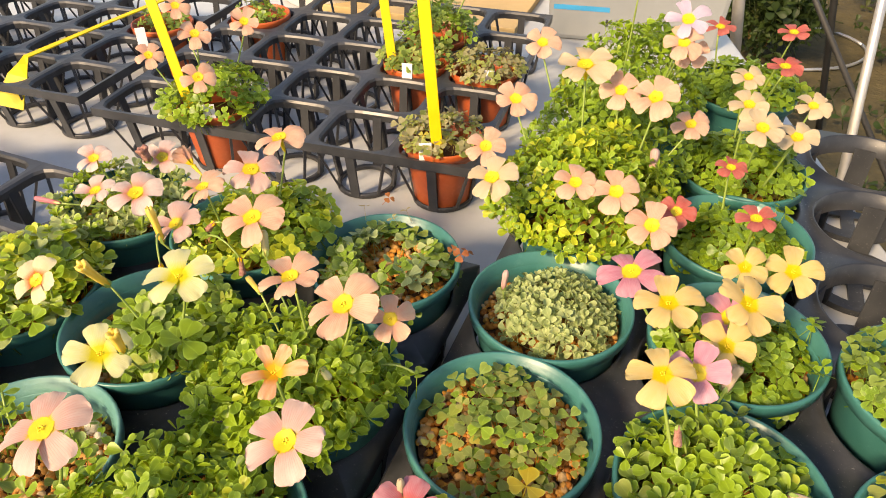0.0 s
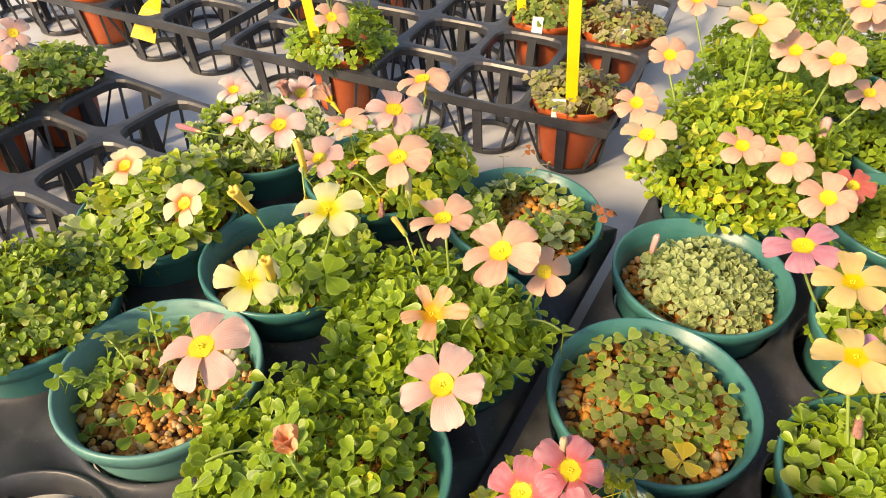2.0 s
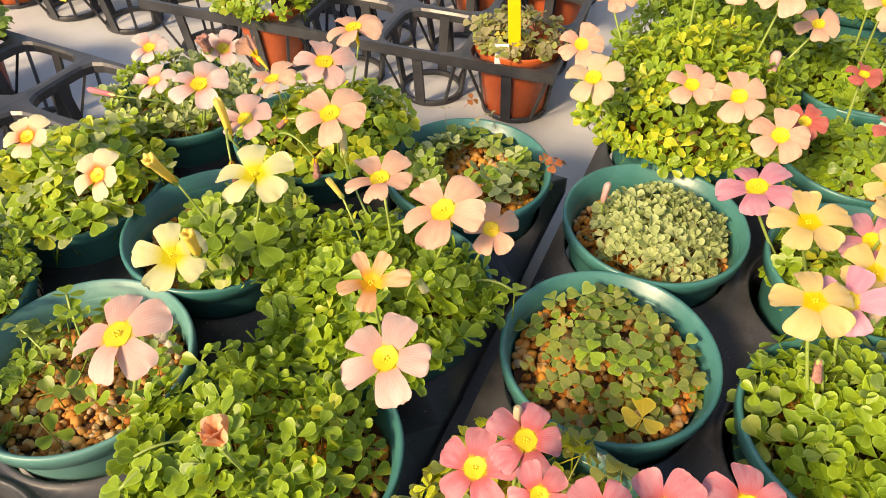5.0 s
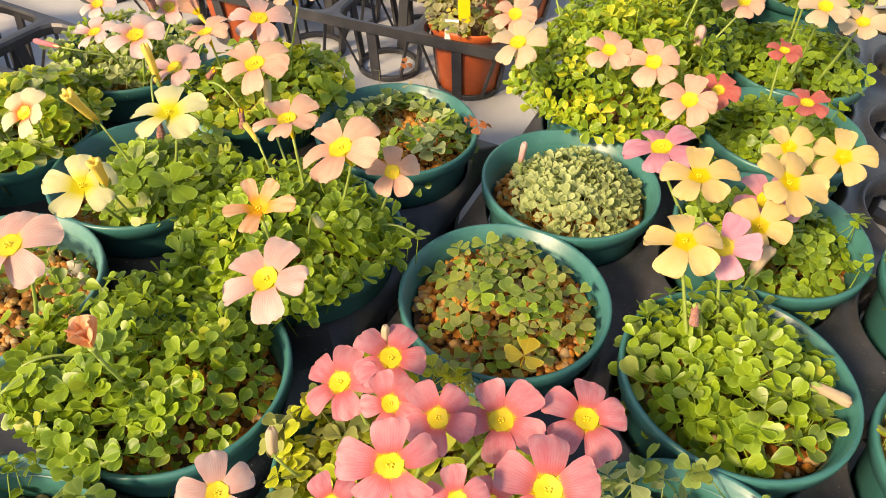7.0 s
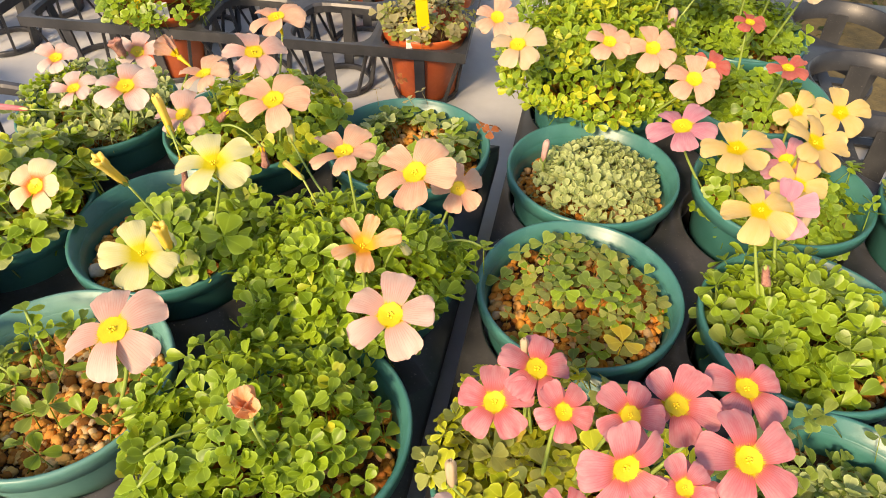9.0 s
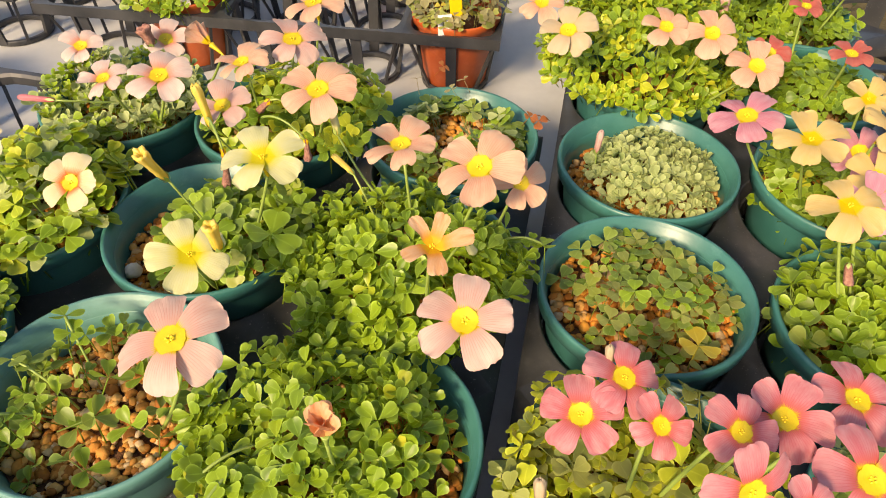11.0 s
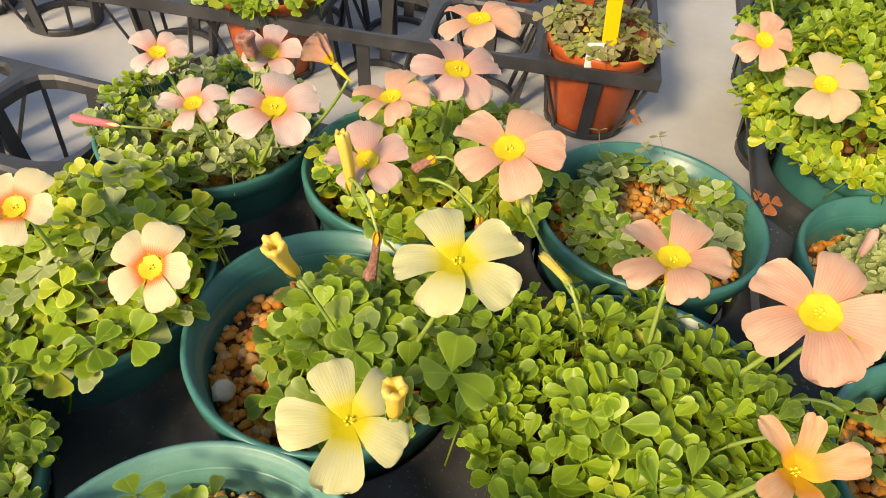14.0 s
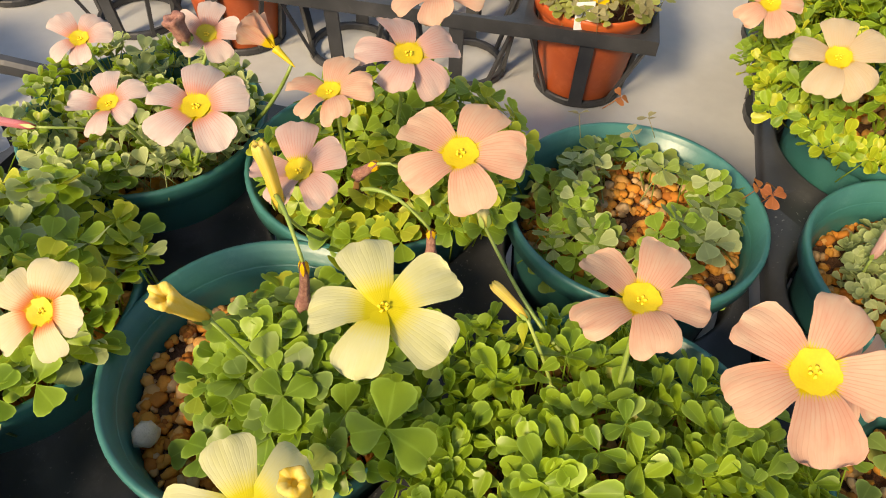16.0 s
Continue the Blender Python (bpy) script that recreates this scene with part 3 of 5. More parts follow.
def foliage(plant, kind, count, radius, height, size, seed, style="flat", z=0.082, off=(0, 0), edge=-0.004, lean=0.5, fill=1.0, hollow=0.0, wall=0.045, over=0.1025, wild=0.36):
    """Leaves over a low dome. The first ones are parts of their own; the rest is one mesh."""
    r = random.Random(seed)
    kinds = kind if isinstance(kind, tuple) else (kind,)
    rest = {}
    for i in range(count):
        q = math.sqrt(hollow * hollow + (1 - hollow * hollow) * r.random())
        a = r.uniform(0, 2 * math.pi)
        wave = 1 + 0.12 * noise.noise(Vector((3 * math.cos(a), 3 * math.sin(a), seed)))
        x, y = q * radius * wave * math.cos(a), q * radius * wave * math.sin(a)
        lump = noise.noise(Vector((x * 38, y * 38, seed * 1.7)))
        depth = r.random() ** 2.0
        zz = z + edge + (height - edge) * math.sqrt(max(0.0, 1 - q * q * 0.96)) * (1 + 0.34 * lump) - depth * height * 0.45 * fill
        if math.hypot(x + off[0], y + off[1]) > wall:
            zz = max(zz, over + 0.007 * r.random())
        tilt = min(1.0, max(-0.8, lean * q + r.gauss(0, wild)))
        sz = size * r.uniform(0.65, 1.2)
        m = pose(x + off[0], y + off[1], zz) @ Matrix.Rotation(a, 4, "Z") @ Matrix.Rotation(tilt, 4, "Y") @ Matrix.Rotation(r.gauss(0, wild), 4, "X") @ Matrix.Rotation(r.uniform(0, 6.3), 4, "Z") @ Matrix.Scale(sz, 4)
        k = kinds[min(int(r.random() * len(kinds)), len(kinds) - 1)]
        me = leaves_of(k, style)[r.randrange(6)]
        if i < 205:
            part("leaf", me, plant, m)
        else:
            rest.setdefault(k, []).append((me, m))
    for k, items in rest.items():
        s = Soup()
        for me, m in items:
            s.add([v.co for v in me.vertices], [tuple(p.vertices) for p in me.polygons], [tuple(u) for u in uvs_of(me)], m)
        part("foliage", s.mesh("foliage", LEAF[k]), plant, kind="stuff")


# ---------------------------------------------------------------- flowers
def petal_mesh(kind, seed, narrow=1.0):
    """A silky petal from the funnel of the throat to a broad blunt tip; 1 long from the flower's centre."""
    r = random.Random(seed)
    s = Soup()
    ts = (0.02, 0.10, 0.20, 0.30, 0.45, 0.60, 0.74, 0.86, 0.94, 0.985, 1.0)
    ws = (0.05, 0.11, 0.172, 0.222, 0.275, 0.325, 0.362, 0.372, 0.335, 0.262, 0.190)
    cup, curl, tw = r.uniform(-0.10, 0.14), r.uniform(-0.03, 0.17), 0.13 + r.uniform(-0.16, 0.16)
    skew, nick, bite = r.uniform(-0.07, 0.07), r.uniform(-0.01, 0.04), r.uniform(-0.4, 0.4)
    v, uv, f = [], [], []
    qs = (-1, -0.75, -0.5, -0.25, 0, 0.25, 0.5, 0.75, 1)
    for t, w in zip(ts, ws):
        for q in qs:
            w_ = w * (1 + (narrow - 1) * min(1.0, max(0.0, (t - 0.15) / 0.3)))
            y = q * w_ + skew * t * t
            x = t - 0.03 * q * q * t - (nick * math.exp(-8 * (q - bite) ** 2) if t > 0.9 else 0)
            z = -0.05 * max(0.0, 1 - t / 0.34) ** 1.2 + 0.05 * math.sin(math.pi * max(0.0, (t - 0.2) / 0.8)) - curl * t ** 3 + cup * q * q * t
            z += tw * q * w_ * min(1.0, t / 0.5) + 0.026 * t * abs(q) * math.sin(6 * q + 7 * t + seed) + (0.018 * math.sin(8 * q + seed) if t > 0.85 else 0)
            y += r.uniform(-0.010, 0.010) * (abs(q) == 1) * (t > 0.3)
            x += r.uniform(-0.012, 0.008) * (t > 0.95)
            v.append((x, y, z))
            uv.append((q, t))
    n = len(qs)
    for i in range(len(ts) - 1):
        for j in range(n - 1):
            f.append((i * n + j, i * n + j + 1, (i + 1) * n + j + 1, (i + 1) * n + j))
    s.add(v, f, uv)
    return s.mesh("petal", PETAL[kind])


def throat_mesh(mat):
    """The green-yellow tube below the petals, closed by the floor of the funnel."""
    s = Soup()
    lathe([(0.010, -0.78), (0.05, -0.62), (0.075, -0.42), (0.10, -0.20), (0.13, -0.075), (0.10, -0.062), (0.05, -0.065), (0.0, -0.075)], 20, s)
    return s.mesh("flower", mat)


def bowl_mesh():
    """The yellow five-sided lining of the throat, as a cone of slope 1 to be flattened to the flower's dish."""
    s = Soup()
    n = 40
    prof = (0.272, 0.255, 0.215, 0.16, 0.10, 0.05, 0.004)
    v = []
    for q in prof:
        for i in range(n):
            a = 2 * math.pi * i / n
            w = q * (1 + 0.05 * math.cos(5 * a)) + (0.008 * math.sin(9 * a + 1) + 0.007 * math.sin(16 * a)) * (q > 0.25)
            v.append((w * math.cos(a), w * math.sin(a), q))
    s.add(v, [(j * n + i, (j + 1) * n + i, (j + 1) * n + (i + 1) % n, j * n + (i + 1) % n) for j in range(len(prof) - 1) for i in range(n)])
    return s.mesh("throat", M_LINING)


def stamen_mesh():
    s = Soup()
    for k in range(5):
        a = 2 * math.pi * k / 5
        x, y = 0.055 * math.cos(a), 0.055 * math.sin(a)
        tube(s, [(x * 0.4, y * 0.4, -0.14), (x, y, 0.03 - 0.03 * (k % 2))], 0.009, 4)
        v, f = STONES[k]
        s.add((v * 0.026 + (x, y, 0.04 - 0.03 * (k % 2))).tolist(), f)
    return s.mesh("pistil", M_STAMEN)


THROAT, GREEN_THROAT, BOWL, STAMENS = throat_mesh(M_THROAT), throat_mesh(M_STEM), bowl_mesh(), stamen_mesh()
PETALS = {}
flower_count = [0]


def stem_mesh(start, end, sag, radius, mat):
    a, b = Vector(start), Vector(end)
    mid = (a + b) / 2 + Vector(sag)
    s = Soup()
    pts = [(1 - t) ** 2 * a + 2 * t * (1 - t) * mid + t * t * b for t in [i / 9 for i in range(10)]]
    tube(s, pts, [radius * (0.9 + 0.4 * i / 9) for i in range(10)], 6)
    return s.mesh("stem", mat)


def frame_of(normal):
    n = Vector(normal).normalized()
    ex = Vector((n.z, 0, -n.x)).normalized()
    ey = n.cross(ex)
    return Matrix((ex, ey, n)).transposed().to_4x4()


def flower(plant, kind, at, normal, spin, size, narrow=1.0, root=None, close=4.0, petals=()):
    """An open flower: throat with stamens, five petals (turn and length of each may be given) and the stem down to the pot."""
    flower_count[0] += 1
    r = random.Random(flower_count[0])
    if (kind, narrow) not in PETALS:
        PETALS[kind, narrow] = [petal_mesh(kind, 31 * i + len(kind), narrow) for i in range(8)]
    base = plant.matrix_basis.inverted()
    m = base @ Matrix.Translation(at) @ frame_of(normal) @ Matrix.Rotation(radians(spin), 4, "Z") @ Matrix.Scale(size, 4)
    fl = part("flower", GREEN_THROAT if kind == "apricot" else THROAT, plant, m)
    for k in range(5):
        turn, long = petals[k] if petals else (r.uniform(-6, 6), r.uniform(0.93, 1.07))
        pm = Matrix.Translation((0, 0, 0.010 * (k % 2))) @ Matrix.Rotation(2 * math.pi / 5 * k + radians(turn), 4, "Z") @ Matrix.Rotation(r.uniform(-0.05, 0.05) - radians(close) * r.uniform(0.9, 1.08), 4, "Y") @ Matrix.Rotation(r.uniform(-0.06, 0.06), 4, "X") @ Matrix.Scale(long, 4)
        part("petal", PETALS[kind, narrow][r.randrange(8)], fl, pm)
    if close < 30 and kind not in ("lemon", "honey", "orange"):
        part("throat", BOWL, fl, Matrix.Translation((0, 0, -0.009)) @ Matrix.Diagonal((1, 1, math.tan(radians(close)) + 0.10, 1)))
    part("pistil", STAMENS, fl)
    inv = m.inverted()
    here = m @ Vector((0, 0, -0.70))
    if root is None:
        h = here.copy()
        flat = Vector((h.x, h.y, 0))
        flat = flat.normalized() * min(flat.length * 0.55, 0.040)
        root = (flat.x + r.uniform(-0.008, 0.008), flat.y + r.uniform(-0.008, 0.008), 0.085)
    low = inv @ Vector(root)
    back = Vector((0, 0, -0.35))
    part("stem", stem_mesh((0, 0, -0.66), low, back, 0.0009 / size, M_STEM), fl)
    return fl


def pebbled_pot(at, label, gravel=None, count=320, size=0.0039, seed=1, level=0.079, mesh=None, rim=0.060, name="potted_oxalis", group="green pots of oxalis"):
    plant = thing(name, (at[0], at[1], 0.0), label, "potted plant", group)
    part("pot", mesh or POT, plant, None, "orange plastic pot" if mesh is SMALL_POT else "faded green plastic pot" if mesh else "dark green plastic pot")
    s = Soup()
    lathe([(0.0, level - 0.003), (rim - 0.009, level - 0.004)], 32, s)
    part("soil", s.mesh("soil", M_SOIL), plant)
    if gravel:
        part("gravel", gravel_mesh("gravel", gravel, rim - 0.0085, level - 0.001, count, size, seed), plant, kind="stuff")
    return plant


def cell(base, i, j):
    p = base + U * i + V * j
    return (p.x, p.y)


PLANT_P = pebbled_pot((-0.2483, 0.3506), "oxalis in green pot: pale gravel, sparse shoots, one blush flower", M_GRAVEL_PALE, 980, 0.0026, 3, mesh=FADED_POT)
foliage(PLANT_P, ("mid", "deep", "mid"), 54, 0.047, 0.026, 0.0086, 3, "cup", lean=0.3, fill=1.2, wall=0.051)
PLANT_F = pebbled_pot((-0.1300, 0.3050), "oxalis in green pot: dense cushion of fresh clover leaves", M_GRAVEL, 520, 0.0028, 4)
foliage(PLANT_F, ("bright", "mid", "bright"), 350, 0.058, 0.040, 0.0080, 5, "cup", off=(-0.013, 0.002), wall=0.050, lean=0.4)
PLANT_Y = pebbled_pot((-0.2067, 0.4598), "oxalis in green pot: two lemon flowers and loose gravel", M_GRAVEL, 900, 0.0026, 6)
foliage(PLANT_Y, ("mid", "bright", "deep"), 200, 0.046, 0.034, 0.0098, 7, "flat", off=(0.017, -0.004), lean=0.3)
PLANT_M = pebbled_pot((-0.0880, 0.4150), "oxalis in green pot: tall leafy mound with peach flowers", M_GRAVEL, 200, 0.0039, 8)
foliage(PLANT_M, ("bright", "bright", "mid"), 450, 0.064, 0.048, 0.0084, 9, "long", off=(-0.008, -0.011), lean=0.5)
PLANT_K = pebbled_pot((-0.3591, 0.3896), "oxalis in green pot: thicket of tiny leaves", M_GRAVEL, 220, 0.0039, 10)
foliage(PLANT_K, ("mid", "deep", "bright"), 560, 0.060, 0.038, 0.0062, 11, "cup")
PLANT_L = pebbled_pot((-0.3170, 0.4964), "oxalis in green pot: broad leaves, cream flowers with red eye", M_GRAVEL, 220, 0.0039, 12)
foliage(PLANT_L, ("bright", "bright", "silver", "lime"), 280, 0.060, 0.044, 0.0098, 13, "flat", off=(0.002, 0.002), lean=0.2)
PLANT_A = pebbled_pot((-0.2765, 0.6068), "oxalis in green pot: grey-green leaves and blush flowers", M_GRAVEL, 220, 0.0039, 14)
foliage(PLANT_A, ("silver", "silver", "bright"), 370, 0.056, 0.026, 0.0072, 15, "fold", lean=0.2)
PLANT_X = pebbled_pot((-0.1650, 0.5690), "oxalis in green pot: leafy stems and blush flowers", M_GRAVEL, 220, 0.0039, 16)
foliage(PLANT_X, ("bright", "lime", "mid"), 310, 0.062, 0.036, 0.0088, 17, "flat", off=(0.012, 0), lean=0.3)
PLANT_B = pebbled_pot((-0.0475, 0.5317), "oxalis in green pot: small leaves round bare red gravel", M_GRAVEL, 760, 0.0028, 18, 0.084)
foliage(PLANT_B, ("deep", "silver", "mid"), 120, 0.050, 0.022, 0.0086, 19, "flat", z=0.089, hollow=0.45, wall=0.053, lean=0.2)
PLANT_N = pebbled_pot((-0.1710, 0.1950), "oxalis in green pot: small dark leaves and one blush flower", M_GRAVEL, 220, 0.0039, 20)
foliage(PLANT_N, ("mid", "deep"), 240, 0.056, 0.014, 0.0075, 21, "flat")
PLANT_C = pebbled_pot((0.0343, 0.3741), "oxalis in green pot: red gravel, scattered yellowing clover leaves", M_GRAVEL, 820, 0.0027, 22, 0.086)
foliage(PLANT_C, ("mid", "olive", "deep"), 96, 0.050, 0.018, 0.0075, 23, "flat", z=0.090, lean=0.1, wall=0.054, wild=0.22)
PLANT_D = pebbled_pot((0.0757, 0.4825), "oxalis in green pot: low mat of silvery leaves", M_GRAVEL, 640, 0.0028, 24)
foliage(PLANT_D, ("silver",), 350, 0.043, 0.022, 0.0063, 25, "fold", off=(0.005, 0.0), wall=0.052, lean=0.4, z=0.084)
PLANT_E = pebbled_pot((0.1529, 0.3314), "oxalis in green pot: round lime leaves over gravel", M_GRAVEL, 480, 0.0028, 26)
foliage(PLANT_E, ("bright", "mid", "bright", "deep"), 230, 0.050, 0.036, 0.0100, 27, "cup", off=(-0.003, 0.003), wall=0.051, lean=0.3, fill=1.4)
PLANT_G = pebbled_pot((0.1980, 0.4463), "oxalis in green pot: lime leaves and honey-yellow flowers", M_GRAVEL, 240, 0.0039, 28)
foliage(PLANT_G, ("bright", "mid", "mid"), 330, 0.052, 0.026, 0.0080, 29, "flat", wall=0.051)
PLANT_H = pebbled_pot((-0.0080, 0.2640), "oxalis in green pot: crowd of coral-pink flowers", M_GRAVEL, 240, 0.0039, 30)
foliage(PLANT_H, ("olive", "lime"), 260, 0.058, 0.024, 0.0085, 31, "flat")
PLANT_S = pebbled_pot((0.1180, 0.5925), "oxalis in green pot: tall lime-green bush with peach flowers", M_GRAVEL, 160, 0.0039, 32)
foliage(PLANT_S, ("bright", "mid", "bright", "lime"), 1000, 0.078, 0.078, 0.0067, 33, "lance", lean=0.7, off=(-0.002, 0.012))
PLANT_S2 = pebbled_pot((0.1600, 0.7025), "oxalis in green pot: tall bright green bush", M_GRAVEL, 120, 0.0039, 60)
foliage(PLANT_S2, ("bright", "mid", "mid"), 660, 0.078, 0.082, 0.0070, 61, "lance", lean=0.8)
PLANT_T = pebbled_pot((0.1980, 0.8120), "oxalis in green pot: leafy bush, peach and lilac flowers", M_GRAVEL, 120, 0.0039, 34)
foliage(PLANT_T, ("bright", "mid"), 480, 0.076, 0.092, 0.0078, 35, "long", lean=0.8)
PLANT_R = pebbled_pot((0.2350, 0.5640), "oxalis in green pot: mid-green leaves and two red flowers", M_GRAVEL, 160, 0.0039, 36)
foliage(PLANT_R, ("mid", "bright"), 260, 0.052, 0.028, 0.0082, 37, "flat", wall=0.052)
PLANT_W = pebbled_pot((0.2724, 0.6678), "oxalis in green pot: leafy growth and ivory flowers", M_GRAVEL, 160, 0.0039, 38)
foliage(PLANT_W, ("mid", "bright"), 300, 0.056, 0.040, 0.0084, 39, "flat", lean=0.5, wall=0.054)
PLANT_V = pebbled_pot((0.3280, 0.8360), "oxalis in green pot: leafy growth and red flowers", M_GRAVEL, 120, 0.0039, 40)
foliage(PLANT_V, ("bright", "mid"), 320, 0.062, 0.042, 0.0080, 41, "flat")
PLANT_Q = pebbled_pot((0.1108, 0.2215), "oxalis in green pot: blue-green round leaves", M_GRAVEL, 200, 0.0039, 42)
foliage(PLANT_Q, ("deep", "silver", "deep"), 220, 0.054, 0.014, 0.0085, 43, "flat")
PLANT_U1 = pebbled_pot((0.2675, 0.2880), "oxalis in green pot: sparse yellow leaves", M_GRAVEL, 200, 0.0039, 44)
foliage(PLANT_U1, ("lime", "olive"), 130, 0.056, 0.022, 0.0085, 45, "flat")
PLANT_U2 = pebbled_pot((0.3126, 0.4030), "oxalis in green pot: plain green clover leaves", M_GRAVEL, 200, 0.0039, 46)
foliage(PLANT_U2, ("mid", "deep"), 240, 0.056, 0.022, 0.0082, 47, "flat")


def lattice_cell(at, angle, i, j):
    p = pose(*at, 0, 0, 0, angle) @ Vector((-(i + 0.5) * CELL, (j + 0.5) * CELL, 0))
    return (p.x, p.y)


def small_plant(at, label, kinds, count, radius, height, size, seed):
    plant = pebbled_pot(at, label, None, mesh=SMALL_POT, rim=0.0435, level=0.063, name="potted_seedling", group="small orange pots")
    foliage(plant, kinds, count, radius, height, size, seed, "flat", z=0.071, wall=0.031, over=0.0785)
    return plant


PLANT_O0 = small_plant(lattice_cell(T1, T1A, 0, 0), "orange pot with low bronze-green leaves and yellow strip", ("purple", "olive"), 150, 0.048, 0.022, 0.0075, 50)
PLANT_O1 = small_plant(lattice_cell(T1, T1A, 3, 0), "orange pot with bushy leaves and peach flowers", ("mid", "bright"), 260, 0.060, 0.042, 0.0080, 51)
PLANT_O2 = small_plant(lattice_cell(T1, T1A, 0, 2), "orange pot with low bronze-green leaves", ("purple", "olive"), 150, 0.050, 0.022, 0.0075, 52)
PLANT_O3 = small_plant(lattice_cell(T1, T1A, 1, 2), "orange pot with grey-green leaves and yellow strip", ("deep", "olive"), 150, 0.050, 0.026, 0.0075, 53)
PLANT_O4 = small_plant(lattice_cell(T1, T1A, 1, 3), "orange pot with a dark leafy tuft", ("mid", "deep"), 180, 0.055, 0.05, 0.0080, 54)
PLANT_Z = small_plant(lattice_cell(T3, T3A, 2, 2), "orange pot with green leaves and blush flowers", ("mid", "deep"), 200, 0.055, 0.03, 0.0085, 55)
PLANT_Z5 = small_plant(lattice_cell(T3, T3A, 2, 1), "orange pot with a dark bushy plant", ("deep", "mid"), 220, 0.055, 0.036, 0.0085, 59)
PLANT_Z2 = small_plant(lattice_cell(T2, T2A, 2, 0), "orange pot with pink-flowered seedling", ("mid", "deep"), 120, 0.045, 0.03, 0.0085, 56)
PLANT_Z3 = small_plant(lattice_cell(T2, T2A, 0, 2), "orange pot with sparse seedlings", ("mid", "deep"), 60, 0.035, 0.012, 0.0075, 57)
PLANT_Z4 = small_plant(lattice_cell(T1, T1A, 4, 3), "orange pot with small green seedlings", ("mid", "deep"), 60, 0.035, 0.012, 0.0075, 58)


def yellow_strip(plant, base, way, length):
    """A flat plastic marker stuck upright in the soil."""
    s = Soup()
    rounded_box(s, (0.0115, 0.0016, length), (0, 0, -0.03), 0.0006)
    w = Vector(way).normalized()
    m = plant.matrix_basis.inverted() @ Matrix.Translation(base) @ Vector((0, 0, 1)).rotation_difference(w).to_matrix().to_4x4()
    part("yellow_strip", s.mesh("yellow_strip", M_STICK, False), plant, m, "bright yellow flat plastic strip")


def white_tag(plant, at, turn, tilt=-8):
    s = Soup()
    rounded_box(s, (0.013, 0.0012, 0.026), (0, 0, -0.018), 0.0004)
    part("name_tag", s.mesh("name_tag", M_TAG, False), plant, plant.matrix_basis.inverted() @ pose(*at, tilt, 0, turn), "small white plastic label")


yellow_strip(PLANT_O0, (-0.010, 0.735, 0.080), (-0.08, 0.06, 0.99), 0.34)
yellow_strip(PLANT_O1, (-0.288, 0.822, 0.080), (-0.17, 0.12, 0.97), 0.34)
yellow_strip(PLANT_O3, (-0.070, 0.955, 0.075), (-0.10, 0.10, 0.99), 0.30)
white_tag(PLANT_O0, (-0.022, 0.729, 0.080), 5)
white_tag(PLANT_O1, (-0.262, 0.806, 0.083), 8)
white_tag(PLANT_O2, (0.050, 0.905, 0.080), -10)
white_tag(PLANT_O3, (-0.050, 0.925, 0.080), -10)
white_tag(PLANT_Z3, (-0.420, 1.040, 0.080), 20)


def ribbon_mesh(pts, widths, up, thick, mat):
    s = Soup()
    v, f = [], []
    pts = [Vector(p) for p in pts]
    for i, p in enumerate(pts):
        d = (pts[min(i + 1, len(pts) - 1)] - pts[max(i - 1, 0)]).normalized()
        side = d.cross(Vector(up)).normalized() * widths[i] / 2
        n = side.cross(d).normalized() * thick / 2
        v += [p - side - n, p + side - n, p + side + n, p - side + n]
    for i in range(len(pts) - 1):
        f += [(4 * i + k, 4 * i + (k + 1) % 4, 4 * i + 4 + (k + 1) % 4, 4 * i + 4 + k) for k in range(4)]
    f += [(3, 2, 1, 0), tuple(4 * (len(pts) - 1) + k for k in range(4))]
    s.add(v, f)
    return s.mesh("ribbon", mat, False)


bent = new("bent_strip", ribbon_mesh([(-0.405, 1.135, 0.098), (-0.470, 1.045, 0.091), (-0.533, 0.951, 0.084), (-0.533, 0.938, 0.079), (-0.536, 0.924, 0.070), (-0.542, 0.912, 0.054), (-0.546, 0.902, 0.038)], [0.008, 0.008, 0.009, 0.012, 0.026, 0.032, 0.034], (0.2, 0.2, 1), 0.0015, M_STICK))
tagged(bent, "bright yellow plastic strip bent over the lattice tray", "plastic strip")


